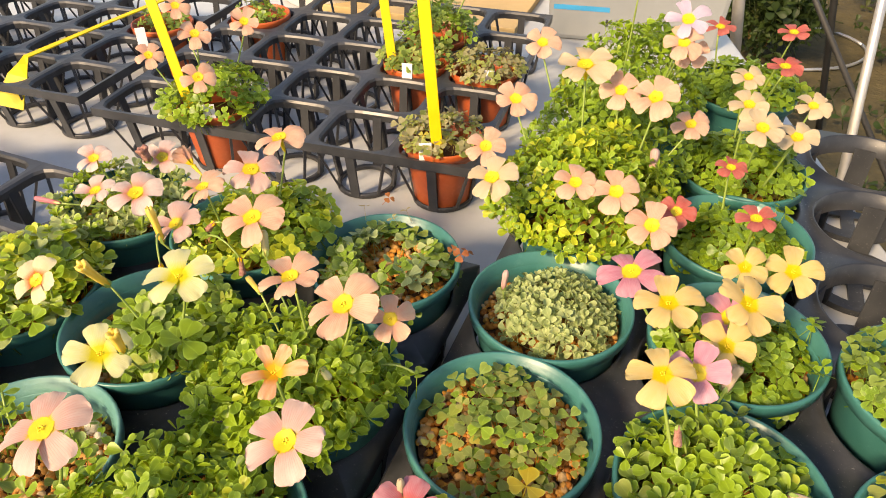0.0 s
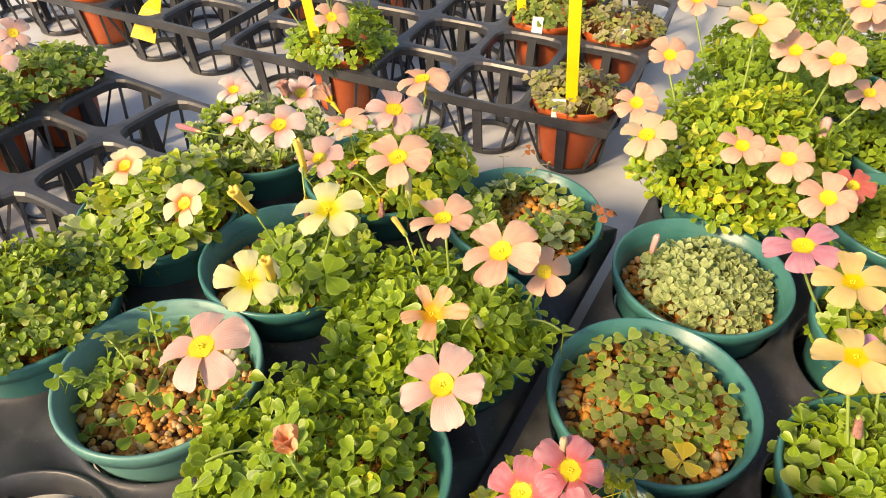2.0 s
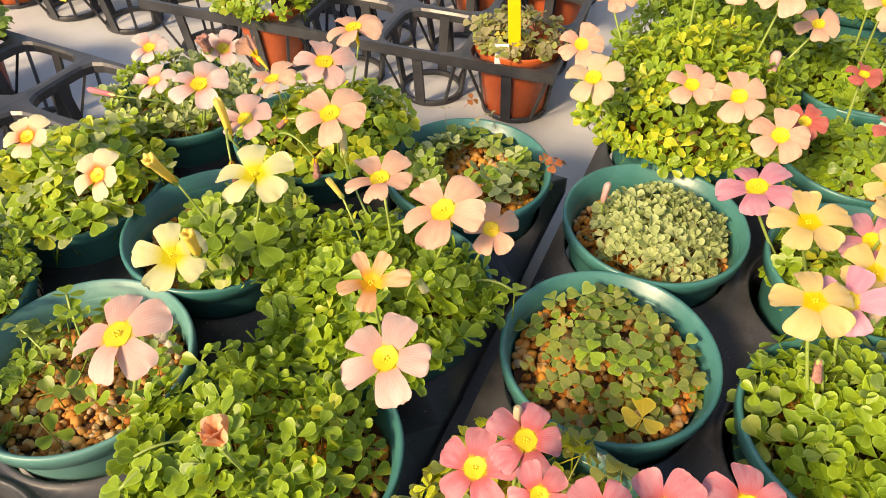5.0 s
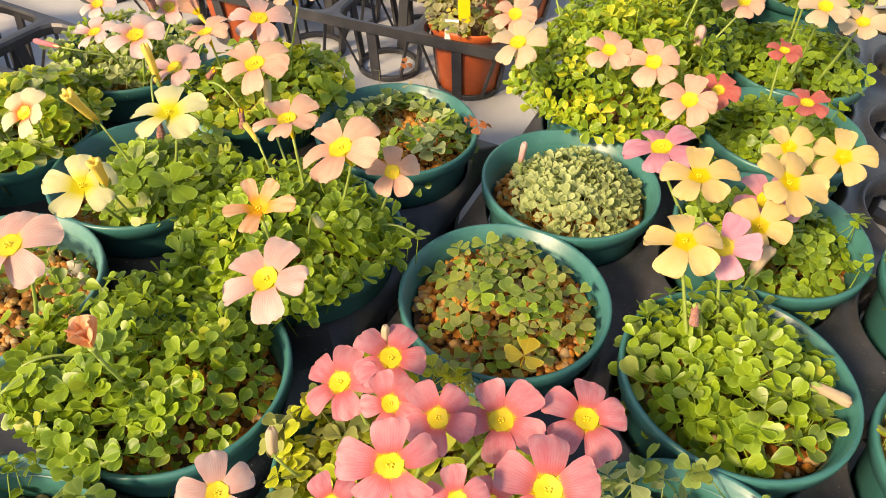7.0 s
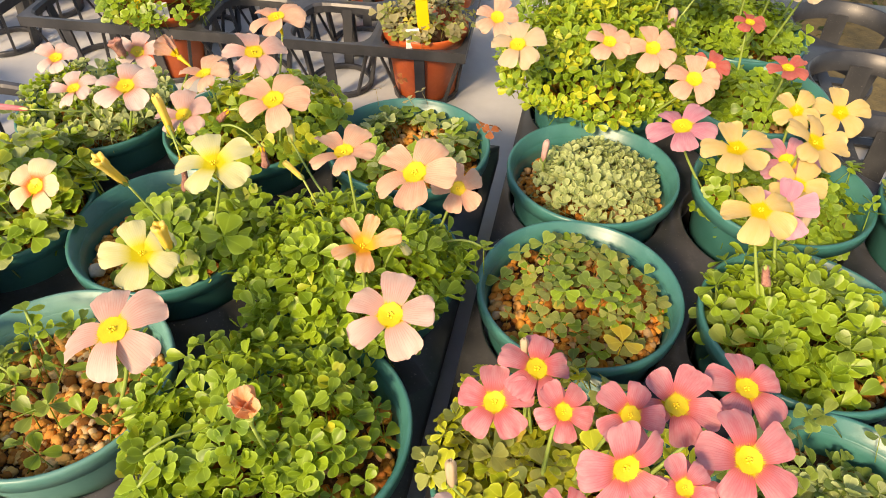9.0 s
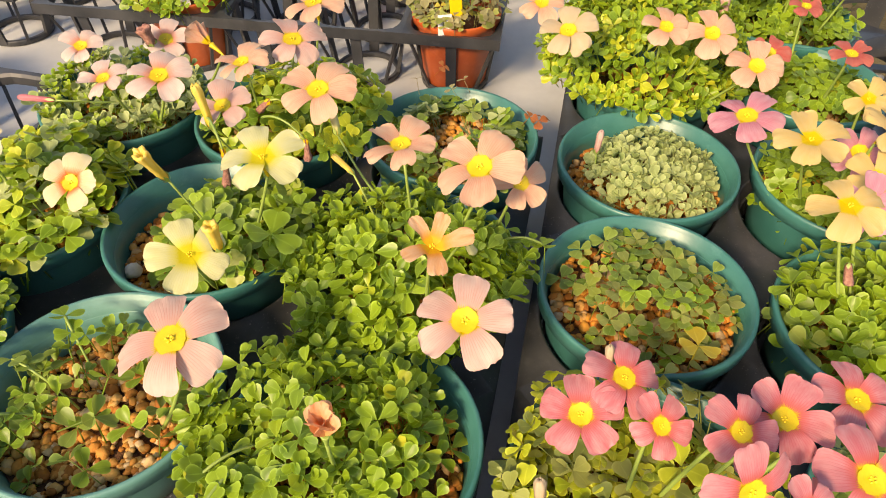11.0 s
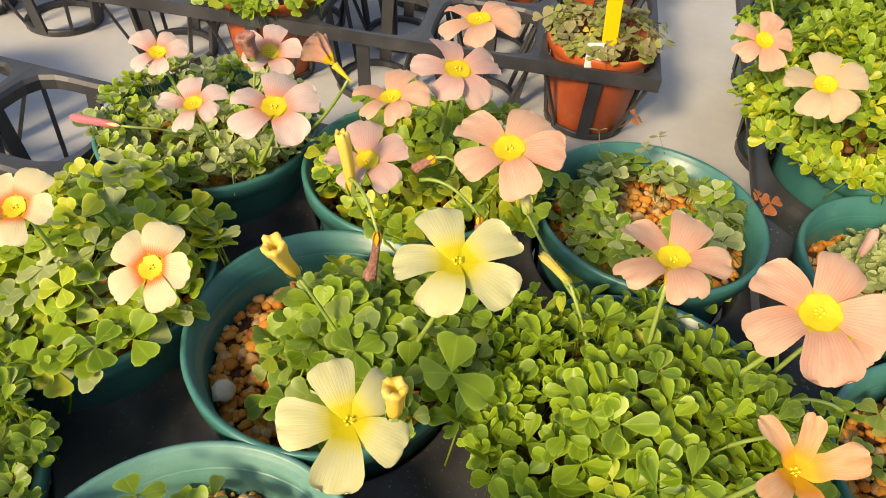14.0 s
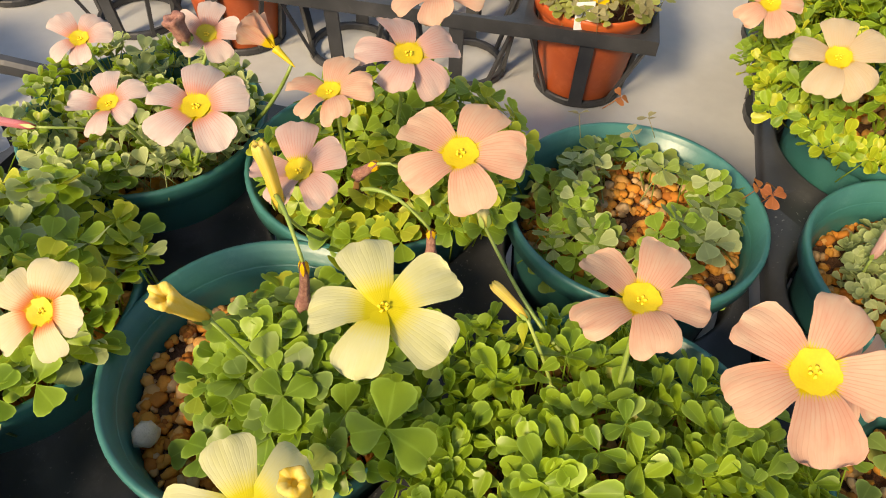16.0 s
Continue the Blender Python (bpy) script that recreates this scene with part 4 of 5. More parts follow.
# ---------------------------------------------------------------- buds
def bud(plant, kind, base, tip, fat, ragged=0.0, root=None, calyx=None):
    """A closed or fading flower: a rolled tube, flared and frayed at the mouth where ragged, with calyx and stem."""
    flower_count[0] += 1
    r = random.Random(500 + flower_count[0])
    a, b = Vector(base), Vector(tip)
    ln = (b - a).length
    inv = plant.matrix_basis.inverted()
    m = inv @ Matrix.Translation(a) @ Vector((0, 0, 1)).rotation_difference((b - a).normalized()).to_matrix().to_4x4()
    s = Soup()
    n = 20
    g = ragged
    prof = [(0.0, 0.0), (0.45, 0.03), (0.70, 0.12), (0.82, 0.28), (0.86, 0.46), (0.90, 0.62), (0.96 + 0.05 * g, 0.74), (0.92 + 0.5 * g, 0.85), (0.66 + 1.15 * g, 0.94), (0.30 + 1.6 * g, 1.0), (0.16 + 0.7 * g, 0.95), (0.10 + 0.35 * g, 0.80)]
    bend = Vector((r.uniform(-1, 1), r.uniform(-1, 1), 0)) * 0.10 * ln
    ph = r.uniform(0, 6.3)
    v, uv, f = [], [], []
    for q, t in prof:
        for k in range(n):
            an = 2 * math.pi * k / n + 1.3 * t
            fray = max(0.0, t - 0.6) / 0.4
            w = fat * q * (1 + 0.10 * math.cos(5 * an) + g * fray * (0.12 * math.cos(5 * an + ph) + 0.08 * math.sin(8 * an)) + r.uniform(-0.03, 0.03))
            z = t + fray * ((0.012 + 0.03 * g) * math.sin(5 * an + 1 + ph) + 0.02 * g * math.sin(9 * an)) * (t > 0.85)
            v.append((w * math.cos(an) + bend.x * t * t, w * math.sin(an) + bend.y * t * t, ln * z))
            uv.append((math.sin(2 * an), 0.3 + 0.7 * t))
    for j in range(len(prof) - 1):
        f += [(j * n + k, j * n + (k + 1) % n, (j + 1) * n + (k + 1) % n, (j + 1) * n + k) for k in range(n)]
    s.add(v, f, uv)
    ob = part("bud", s.mesh("bud", PETAL[kind] if kind in PETAL else M_DRY), plant, m)
    for k in range(5):
        an = 2 * math.pi * k / 5 + ph
        c, d = math.cos(an), math.sin(an)
        sep = Soup()
        rows = ((0.40, -0.03, 0.0), (0.80, 0.05, 0.40), (0.93, 0.14, 0.34), (0.93, 0.24, 0.02))
        pts = [(fat * (q * c - w * sg * d), fat * (q * d + w * sg * c), ln * t) for q, t, w in rows for sg in (-1, 1)]
        sep.add(pts, [(2 * i, 2 * i + 1, 2 * i + 3, 2 * i + 2) for i in range(3)])
        part("sepal", sep.mesh("sepal", calyx or M_STEM), ob)
    low = Vector(root) if root else Vector(((inv @ a).x * 0.5, (inv @ a).y * 0.5, 0.085))
    part("stem", stem_mesh((0, 0, 0), m.inverted() @ low, (0, 0, -0.012), 0.0007, M_STEM), ob)


bud(PLANT_Y, "gold", (-0.2164, 0.4474, 0.1432), (-0.2226, 0.4349, 0.1695), 0.0030, 0.55, (0.012, -0.020, 0.095))
bud(PLANT_Y, "gold", (-0.1850, 0.3881, 0.1440), (-0.1855, 0.3865, 0.1630), 0.0032, 0.45)
bud(PLANT_X, "gold", (-0.1974, 0.4939, 0.1416), (-0.1993, 0.4974, 0.1700), 0.0027, 0.3)
bud(PLANT_A, "coral", (-0.3089, 0.5706, 0.1219), (-0.3346, 0.5787, 0.1216), 0.0022, 0.1, (0.010, -0.010, 0.100))
flower(PLANT_A, "peach", (-0.2071, 0.5985, 0.1416), (-0.69, 0.53, 0.48), 20, 0.0170, 1.0, None, 74)
flower(PLANT_A, "shell", (-0.241, 0.622, 0.134), (0.15, -0.45, 0.88), 10, 0.0165, 1.0, None, 14)
bud(PLANT_A, "withered", (-0.248, 0.612, 0.136), (-0.252, 0.612, 0.149), 0.0042, 0.5)
flower(PLANT_F, "apricot", (-0.1372, 0.2738, 0.1560), (0.02, -0.10, 0.98), 25, 0.0140, 1.0, None, 76)
bud(PLANT_H, "ivory", (-0.060, 0.250, 0.125), (-0.061, 0.254, 0.138), 0.0026, 0.0)
bud(PLANT_H, "ivory", (-0.020, 0.298, 0.140), (-0.021, 0.301, 0.152), 0.0020, 0.0)
bud(PLANT_S, "blush", (0.165, 0.592, 0.142), (0.168, 0.600, 0.158), 0.0040, 0.0)
bud(PLANT_X, "withered", (-0.1880, 0.4640, 0.1480), (-0.1885, 0.4670, 0.1220), 0.0019, 0.7, (-0.033, -0.076, 0.150), PETAL["gold"])
bud(PLANT_X, "withered", (-0.1446, 0.4904, 0.1321), (-0.1436, 0.4895, 0.1185), 0.0020, 0.6, (-0.004, -0.064, 0.140), PETAL["gold"])
bud(PLANT_X, "withered", (-0.1630, 0.5074, 0.1500), (-0.1714, 0.5116, 0.1408), 0.0022, 0.4, (0.010, -0.060, 0.140), PETAL["gold"])
bud(PLANT_M, "gold", (-0.118, 0.443, 0.140), (-0.128, 0.452, 0.148), 0.0018, 0.2)
bud(PLANT_M, "lemon", (-0.068, 0.372, 0.150), (-0.064, 0.370, 0.142), 0.0024, 0.0)
bud(PLANT_D, "blush", (0.0415, 0.4900, 0.1040), (0.0421, 0.4903, 0.1207), 0.0024, 0.0, (-0.028, 0.010, 0.085))
bud(PLANT_E, "withered", (0.128, 0.352, 0.128), (0.127, 0.346, 0.118), 0.0024, 0.3)
bud(PLANT_E, "ivory", (0.180, 0.320, 0.112), (0.200, 0.316, 0.108), 0.0030, 0.2)
bud(PLANT_G, "ivory", (0.160, 0.375, 0.128), (0.166, 0.384, 0.142), 0.0036, 0.2)

# ---------------------------------------------------------------- behind the trays
box = thing("storage_box", (0.157, 1.231, 0.0), "translucent grey plastic storage box with handwriting, on the bench", "storage box", rz=-12)
s = Soup()
rounded_box(s, (0.28, 0.24, 0.115), (0.140, 0.12, 0), 0.008, None, 0.95)
part("body", s.mesh("body", M_BOX, False), box)
s = Soup()
rounded_box(s, (0.295, 0.255, 0.028), (0.140, 0.12, 0.1152), 0.006)
part("lid", s.mesh("lid", M_WHITE, False), box)
s = Soup()
rounded_box(s, (0.088, 0.0012, 0.008), (0.056, 0.0035, 0.050), 0.0004)
part("stripe", s.mesh("stripe", M_BLUE, False), box, None, "blue printed stripe")
for k, (x, w, hh) in enumerate(((0.118, 0.012, 0.020), (0.134, 0.010, 0.016), (0.150, 0.012, 0.012), (0.167, 0.009, 0.018), (0.182, 0.012, 0.013), (0.198, 0.010, 0.018))):
    s = Soup()
    rounded_box(s, (w * 0.35, 0.0010, hh), (x - 0.02, 0.0045, 0.026), 0.0003)
    rounded_box(s, (w, 0.0010, 0.0028), (x - 0.019, 0.0045, 0.032 + 0.002 * (k % 3)), 0.0003)
    part("writing", s.mesh("writing", M_INK, False), box, None, "black marker stroke")
board = thing("plywood_board", (-0.06, 1.30, 0.0), "tan plywood board lying on the bench", "board", rz=-19)
s = Soup()
rounded_box(s, (0.36, 0.5, 0.012), (0, 0.25, 0.0005), 0.001)
part("panel", s.mesh("panel", M_PLY, False), board)
tub = thing("white_tub", (-0.225, 1.445, 0.0), "white translucent plastic tub standing on the bench", "tub")
s = Soup()
lathe([(0.0, 0.0), (0.080, 0.0), (0.086, 0.006), (0.108, 0.15), (0.114, 0.151), (0.114, 0.158), (0.106, 0.158), (0.083, 0.008), (0.0, 0.006)], 40, s)
part("tub", s.mesh("tub", M_WHITE), tub)


def pole(name, pts, radius, label, mat=None):
    ob = new(name, tube(Soup(), pts, radius, 14).mesh(name, mat or M_STEEL))
    return tagged(ob, label, "pole")


pole("steel_pole", [(0.789, 1.750, -0.750), (0.549, 1.750, 0.600)], 0.014, "pale painted steel pole standing on the floor")
pole("stand_leg", [(0.799, 1.200, -0.750), (0.961, 1.866, 0.600)], 0.010, "galvanised steel stand leg, slanted")
pole("stand_leg", [(1.262, 1.519, -0.750), (0.610, 2.785, 0.600)], 0.008, "dark steel stand leg, slanted", M_INK)
pole("stand_leg", [(1.297, 2.300, -0.750), (0.994, 2.300, 0.600)], 0.011, "dark upright steel stand leg", M_INK)
s = Soup()
pts = [(1.45 + 0.34 * math.cos(a / 18 * math.pi), 3.05 + 0.26 * math.sin(a / 18 * math.pi), -0.735) for a in range(37)]
tagged(new("hose", tube(s, pts, 0.007, 8).mesh("hose", M_STEEL)), "pale hose coiled on the floor", "hose")


def shrub(at, size, seed):
    sh = thing("shrub", at, "dark leafy shrub growing on the floor", "shrub", "shrubs behind the bench")
    r = random.Random(seed)
    t = Soup()
    for k in range(5):
        a = r.uniform(0, 6.3)
        tube(t, [(0, 0, 0), (0.10 * math.cos(a), 0.10 * math.sin(a), size * 0.4), (0.25 * size * math.cos(a), 0.25 * size * math.sin(a), size * 0.8)], [0.012, 0.009, 0.004], 6)
    part("trunk", t.mesh("trunk", M_STEM_RED), sh)
    s = Soup()
    for k in range(700):
        d = Vector((r.gauss(0, 1), r.gauss(0, 1), r.gauss(0, 0.8))).normalized() * size * 0.5 * r.random() ** 0.4
        me = leaves_of("dark", "long")[r.randrange(6)]
        m = pose(d.x, d.y, size * 0.55 + d.z, r.uniform(-60, 60), r.uniform(-60, 60), r.uniform(0, 360)) @ Matrix.Scale(r.uniform(0.018, 0.036), 4)
        s.add([v.co for v in me.vertices], [tuple(p.vertices) for p in me.polygons], [(0.3, 0.5)] * len(me.vertices), m)
    part("crown", s.mesh("crown", LEAF["dark"]), sh, kind="stuff")


# sheet of darkened soil laid over the sand where the floor lies in shade
s = Soup()
s.add([(0.62, 1.0, -0.746), (4.2, 0.2, -0.746), (5.5, 7.0, -0.746), (0.98, 7.0, -0.746), (0.80, 2.2, -0.746)], [(0, 1, 2, 3, 4)])
tagged(part("soil_bed", s.mesh("soil_bed", M_SHADED_SOIL)), "brown soil beside the bench, its colour darkened for shade", "soil", kind="structure")
shrub((1.55, 3.75, -0.75), 0.7, 1)
shrub((2.15, 3.45, -0.75), 0.7, 2)
shrub((1.30, 2.95, -0.75), 0.45, 4)
shrub((1.95, 2.75, -0.75), 0.45, 5)
shrub((1.05, 4.1, -0.75), 0.6, 3)
s = Soup()
wr = random.Random(77)
for k in range(900):
    x, y = wr.uniform(0.75, 3.2), wr.uniform(1.3, 5.0)
    if noise.noise(Vector((x * 2.2, y * 2.2, 4.0))) < -0.05:
        continue
    me = leaves_of("dark", "long")[wr.randrange(6)]
    m = pose(x, y, -0.735 + wr.uniform(0, 0.05), wr.uniform(-40, 40), wr.uniform(-40, 40), wr.uniform(0, 360)) @ Matrix.Scale(wr.uniform(0.015, 0.04), 4)
    s.add([v.co for v in me.vertices], [tuple(p.vertices) for p in me.polygons], [(0.3, 0.5)] * len(me.vertices), m)
weeds = part("weeds", s.mesh("weeds", LEAF["dark"]))
tagged(weeds, "low dark green weeds growing on the shaded soil", "weeds", kind="stuff")
paving = thing("pavement", (0, 0, -0.75), "grey block paving beside the bench", "pavement", kind="structure")
s = Soup()
rounded_box(s, (0.196, 0.096, 0.018), (0, 0, 0.0), 0.004)
brick_mesh = s.mesh("brick", M_PAVE, False)
for i in range(8):
    for j in range(18):
        part("brick", brick_mesh, paving, pose(0.62 + 0.2 * i + 0.1 * (j % 2), -0.85 + 0.1 * j, 0.006))

# ---------------------------------------------------------------- odd leaves and stones
def odd_leaf(plant, kind, at, tilt, turn, size):
    part("leaf", leaves_of(kind, "flat")[1], plant, plant.matrix_basis.inverted() @ pose(*at, *tilt, turn) @ Matrix.Scale(size, 4))


def odd_stone(plant, at, size, k):
    s = Soup()
    v, f = STONES[k]
    s.add((v * size).tolist(), f)
    part("stone", s.mesh("stone", M_STONE), plant, plant.matrix_basis.inverted() @ pose(*at, 20 * k, 0, 50 * k), "pale grey-white stone")


def sprig(plant, kind, root, tip, size, turn):
    """A stray shoot: a thin stem from root to tip with three clover leaves near its end."""
    r = random.Random(int(turn))
    inv = plant.matrix_basis.inverted()
    a, b = inv @ Vector(root), inv @ Vector(tip)
    part("stem", stem_mesh(a, b, (0, 0, 0.012), 0.0006, M_STEM), plant)
    for k, f in enumerate((1.0, 0.82, 0.66)):
        p = Vector(root).lerp(Vector(tip), f) + Vector((r.uniform(-1, 1), r.uniform(-1, 1), 0.4)) * size * 0.5 * (k > 0)
        odd_leaf(plant, kind, p, (r.uniform(-25, 25), r.uniform(-25, 25)), turn + 70 * k, size * (1.0 - 0.12 * k))


sprig(PLANT_P, "mid", (-0.2650, 0.3420, 0.0850), (-0.2921, 0.3286, 0.1130), 0.0078, 20)
sprig(PLANT_P, "deep", (-0.2600, 0.3480, 0.0850), (-0.2861, 0.3645, 0.1080), 0.0080, 75)
sprig(PLANT_P, "mid", (-0.2520, 0.3600, 0.0850), (-0.2639, 0.3823, 0.1150), 0.0084, 130)
sprig(PLANT_F, "bright", (-0.1680, 0.2980, 0.1080), (-0.1882, 0.2700, 0.1200), 0.0100, 40)
sprig(PLANT_F, "bright", (-0.1650, 0.3020, 0.1080), (-0.1923, 0.2859, 0.1150), 0.0095, 110)
sprig(PLANT_M, "bright", (-0.0450, 0.4080, 0.1100), (-0.0174, 0.4013, 0.1120), 0.0078, 60)
odd_leaf(PLANT_Y, "mid", (-0.1638, 0.4157, 0.1260), (14, -6), 80, 0.0150)
odd_leaf(PLANT_Y, "mid", (-0.1970, 0.4360, 0.1140), (10, 5), 30, 0.0110)
odd_leaf(PLANT_C, "yellow", (0.0450, 0.3310, 0.1010), (6, 4), 75, 0.0120)
odd_leaf(PLANT_U1, "yellow", (0.2250, 0.2980, 0.1160), (20, -10), 40, 0.0120)
odd_leaf(PLANT_U1, "yellow", (0.2330, 0.2800, 0.1120), (10, 14), 100, 0.0110)
for dx, dy, dz, sz, tu in ((0.0, 0.0, 0.0, 0.0060, 10), (-0.006, 0.003, 0.002, 0.0050, 70), (0.005, 0.006, -0.002, 0.0052, 130)):
    odd_leaf(PLANT_B, "rust", (0.0111 + dx, 0.5252 + dy, 0.1082 + dz), (20, -15), tu, sz)
for dx, dy, dz, sz, tu in ((0.0, 0.0, 0.0, 0.0050, 10), (-0.020, -0.004, -0.006, 0.0052, 130), (0.014, -0.006, -0.008, 0.0050, 170), (0.004, -0.014, -0.010, 0.0052, 200)):
    odd_leaf(PLANT_B, "rust" if tu < 100 else "purple", (-0.0465 + dx, 0.5812 + dy, 0.1220 + dz), (14, 20), tu, sz)
odd_stone(PLANT_Y, (-0.2500, 0.4420, 0.0830), 0.0060, 2)
odd_stone(PLANT_P, (-0.2180, 0.3800, 0.0850), 0.0062, 4)
odd_stone(PLANT_P, (-0.2110, 0.3730, 0.0840), 0.0050, 5)
odd_stone(PLANT_P, (-0.2330, 0.3760, 0.0840), 0.0048, 7)
bud(PLANT_M, "lemon", (-0.1250, 0.4880, 0.1350), (-0.1270, 0.5020, 0.1480), 0.0028, 0.1, (-0.010, 0.030, 0.110))

# ---------------------------------------------------------------- open flowers
flower(PLANT_Y, "lemon", (-0.1630, 0.4324, 0.1639), (-0.04, -0.20, 0.98), 29, 0.0219, 1.0, None, 2, ((-1, 1.02), (3, 1.03), (1, 0.97), (-1, 0.98), (-1, 1.01)))
flower(PLANT_Y, "lemon", (-0.1985, 0.3869, 0.1440), (0.13, -0.41, 0.90), 44, 0.0196, 1.0, None, 3, ((-2, 0.94), (-3, 0.97), (0, 1.06), (3, 1.06), (3, 0.96)))
flower(PLANT_L, "cream", (-0.2681, 0.4556, 0.1399), (-0.14, -0.60, 0.79), 62, 0.0161, 1.1, None, 12, ((4, 1.04), (-1, 0.96), (-2, 1.02), (2, 0.99), (-2, 0.99)))
flower(PLANT_L, "cream", (-0.3154, 0.4740, 0.1527), (-0.05, -0.45, 0.89), 55, 0.0151, 1.1, None, 11, ((6, 1.04), (-3, 0.95), (-9, 0.97), (-1, 1.03), (8, 0.97)))
flower(PLANT_X, "blush", (-0.1910, 0.5082, 0.1471), (-0.12, -0.25, 0.96), 19, 0.0181, 1.0, None, 12, ((-3, 0.99), (0, 1.14), (8, 0.98), (-5, 0.91), (0, 1.00)))
flower(PLANT_X, "peach", (-0.1338, 0.5018, 0.1584), (-0.15, -0.27, 0.95), 57, 0.0232, 1.0, None, 4, ((-2, 1.01), (3, 1.05), (1, 0.96), (-1, 0.99), (-1, 1.00)))
flower(PLANT_X, "peach", (-0.1800, 0.5426, 0.1562), (-0.20, -0.11, 0.97), 357, 0.0174, 1.0, None, 10, ((-2, 1.01), (0, 1.06), (7, 1.05), (-1, 0.91), (-4, 0.99)))
flower(PLANT_X, "blush", (-0.1484, 0.5623, 0.1598), (0.12, -0.24, 0.96), 29, 0.0217, 1.0, None, -1, ((-3, 1.10), (3, 1.00), (4, 1.02), (3, 0.91), (-7, 0.98)))
flower(PLANT_X, "peach", (-0.1336, 0.6021, 0.1653), (-0.16, -0.13, 0.98), 49, 0.0214, 1.0, None, 3, ((-10, 0.93), (1, 1.04), (3, 0.98), (-2, 1.04), (6, 0.99)))
flower(PLANT_A, "shell", (-0.2314, 0.5433, 0.1506), (0.02, -0.29, 0.96), 13, 0.0207, 1.0, None, 5, ((0, 0.99), (1, 1.00), (0, 0.95), (-3, 1.02), (1, 1.04)))
flower(PLANT_A, "shell", (-0.2687, 0.5560, 0.1436), (-0.14, -0.20, 0.97), 32, 0.0157, 1.0, None, 8, ((-5, 1.01), (-4, 1.08), (1, 1.06), (6, 1.01), (3, 0.87)))
flower(PLANT_A, "shell", (-0.2983, 0.6199, 0.1341), (-0.02, -0.37, 0.93), 354, 0.0155, 1.0, None, 9, ((11, 0.99), (-5, 0.91), (-3, 1.15), (5, 1.00), (-6, 0.97)))
flower(PLANT_M, "peach", (-0.0927, 0.4268, 0.1684), (-0.12, -0.06, 0.99), 51, 0.0190, 1.0, None, 12, ((-3, 1.05), (1, 1.04), (2, 1.03), (3, 0.95), (-3, 0.96)))
flower(PLANT_M, "peach", (-0.0574, 0.3993, 0.1723), (-0.25, -0.31, 0.92), 45, 0.0222, 1.0, None, 5, ((1, 1.00), (5, 0.96), (-4, 0.99), (-3, 1.06), (1, 0.99)))
flower(PLANT_M, "peach", (-0.0327, 0.4099, 0.1510), (0.01, -0.61, 0.79), 25, 0.0146, 1.0)
flower(PLANT_M, "blush", (-0.0778, 0.3203, 0.1540), (-0.18, -0.30, 0.94), 63, 0.0213, 1.0, None, 7, ((2, 1.00), (1, 0.99), (-4, 1.01), (1, 1.04), (0, 0.97)))
flower(PLANT_M, "orange", (-0.0876, 0.3508, 0.1694), (0.05, -0.32, 0.94), 61, 0.0169, 0.62, None, 22, ((-1, 0.93), (-14, 0.91), (1, 1.00), (-5, 1.14), (14, 1.13)))
flower(PLANT_P, "blush", (-0.1948, 0.3197, 0.1632), (-0.10, -0.23, 0.97), 31, 0.0229, 1.0, None, -7, ((-2, 1.02), (-2, 1.00), (5, 1.07), (6, 0.96), (-7, 0.96)))
flower(PLANT_H, "coral", (-0.0169, 0.2898, 0.1442), (0.13, -0.32, 0.94), 3, 0.0169, 1.06, None, 0, ((-1, 0.94), (-2, 0.98), (3, 1.04), (0, 1.00), (0, 1.03)))
flower(PLANT_H, "coral", (-0.0373, 0.2798, 0.1375), (-0.24, -0.26, 0.93), 2, 0.0171, 1.06, None, 4, ((0, 1.01), (1, 0.97), (1, 0.99), (-1, 1.00), (-2, 1.01)))
flower(PLANT_H, "coral", (-0.0067, 0.2216, 0.1778), (0.09, -0.84, 0.54), 31, 0.0172, 1.06)
flower(PLANT_H, "coral", (0.0303, 0.2558, 0.1564), (-0.01, -0.22, 0.98), 47, 0.0173, 1.06, None, 8, ((0, 1.04), (-1, 0.91), (-1, 1.09), (3, 0.95), (-1, 1.02)))
flower(PLANT_H, "coral", (0.0628, 0.2602, 0.1554), (0.03, -0.14, 0.99), 10, 0.0170, 1.06, None, 7, ((7, 0.95), (-2, 0.96), (0, 1.04), (-3, 0.99), (-1, 1.05)))
flower(PLANT_H, "coral", (0.0471, 0.2281, 0.1585), (-0.08, -0.41, 0.91), 18, 0.0186, 1.06)
flower(PLANT_H, "coral", (0.0068, 0.2484, 0.1655), (0.02, -0.46, 0.89), 53, 0.0139, 1.06)
flower(PLANT_H, "coral", (-0.0130, 0.2630, 0.1500), (0.07, -0.47, 0.88), 49, 0.0128, 1.06)
flower(PLANT_H, "coral", (0.0160, 0.2180, 0.1650), (-0.00, -0.39, 0.92), 32, 0.0117, 1.06)
flower(PLANT_H, "coral", (-0.0260, 0.2150, 0.1600), (0.11, -0.38, 0.92), 60, 0.0106, 1.06)
flower(PLANT_H, "coral", (0.0280, 0.2260, 0.1500), (-0.03, -0.39, 0.92), 48, 0.0099, 1.06)
flower(PLANT_G, "honey", (0.1331, 0.4192, 0.1566), (-0.17, -0.20, 0.97), 13, 0.0202, 1.0, None, 4, ((-1, 1.04), (0, 1.00), (4, 1.01), (1, 0.95), (-3, 1.00)))
flower(PLANT_G, "honey", (0.1782, 0.4142, 0.1604), (0.19, -0.48, 0.86), 3, 0.0196, 1.0, None, 8, ((-2, 1.11), (1, 0.96), (3, 1.01), (5, 0.88), (-6, 1.03)))
flower(PLANT_G, "honey", (0.1640, 0.3960, 0.1440), (-0.19, -0.45, 0.87), 40, 0.0172, 1.0)
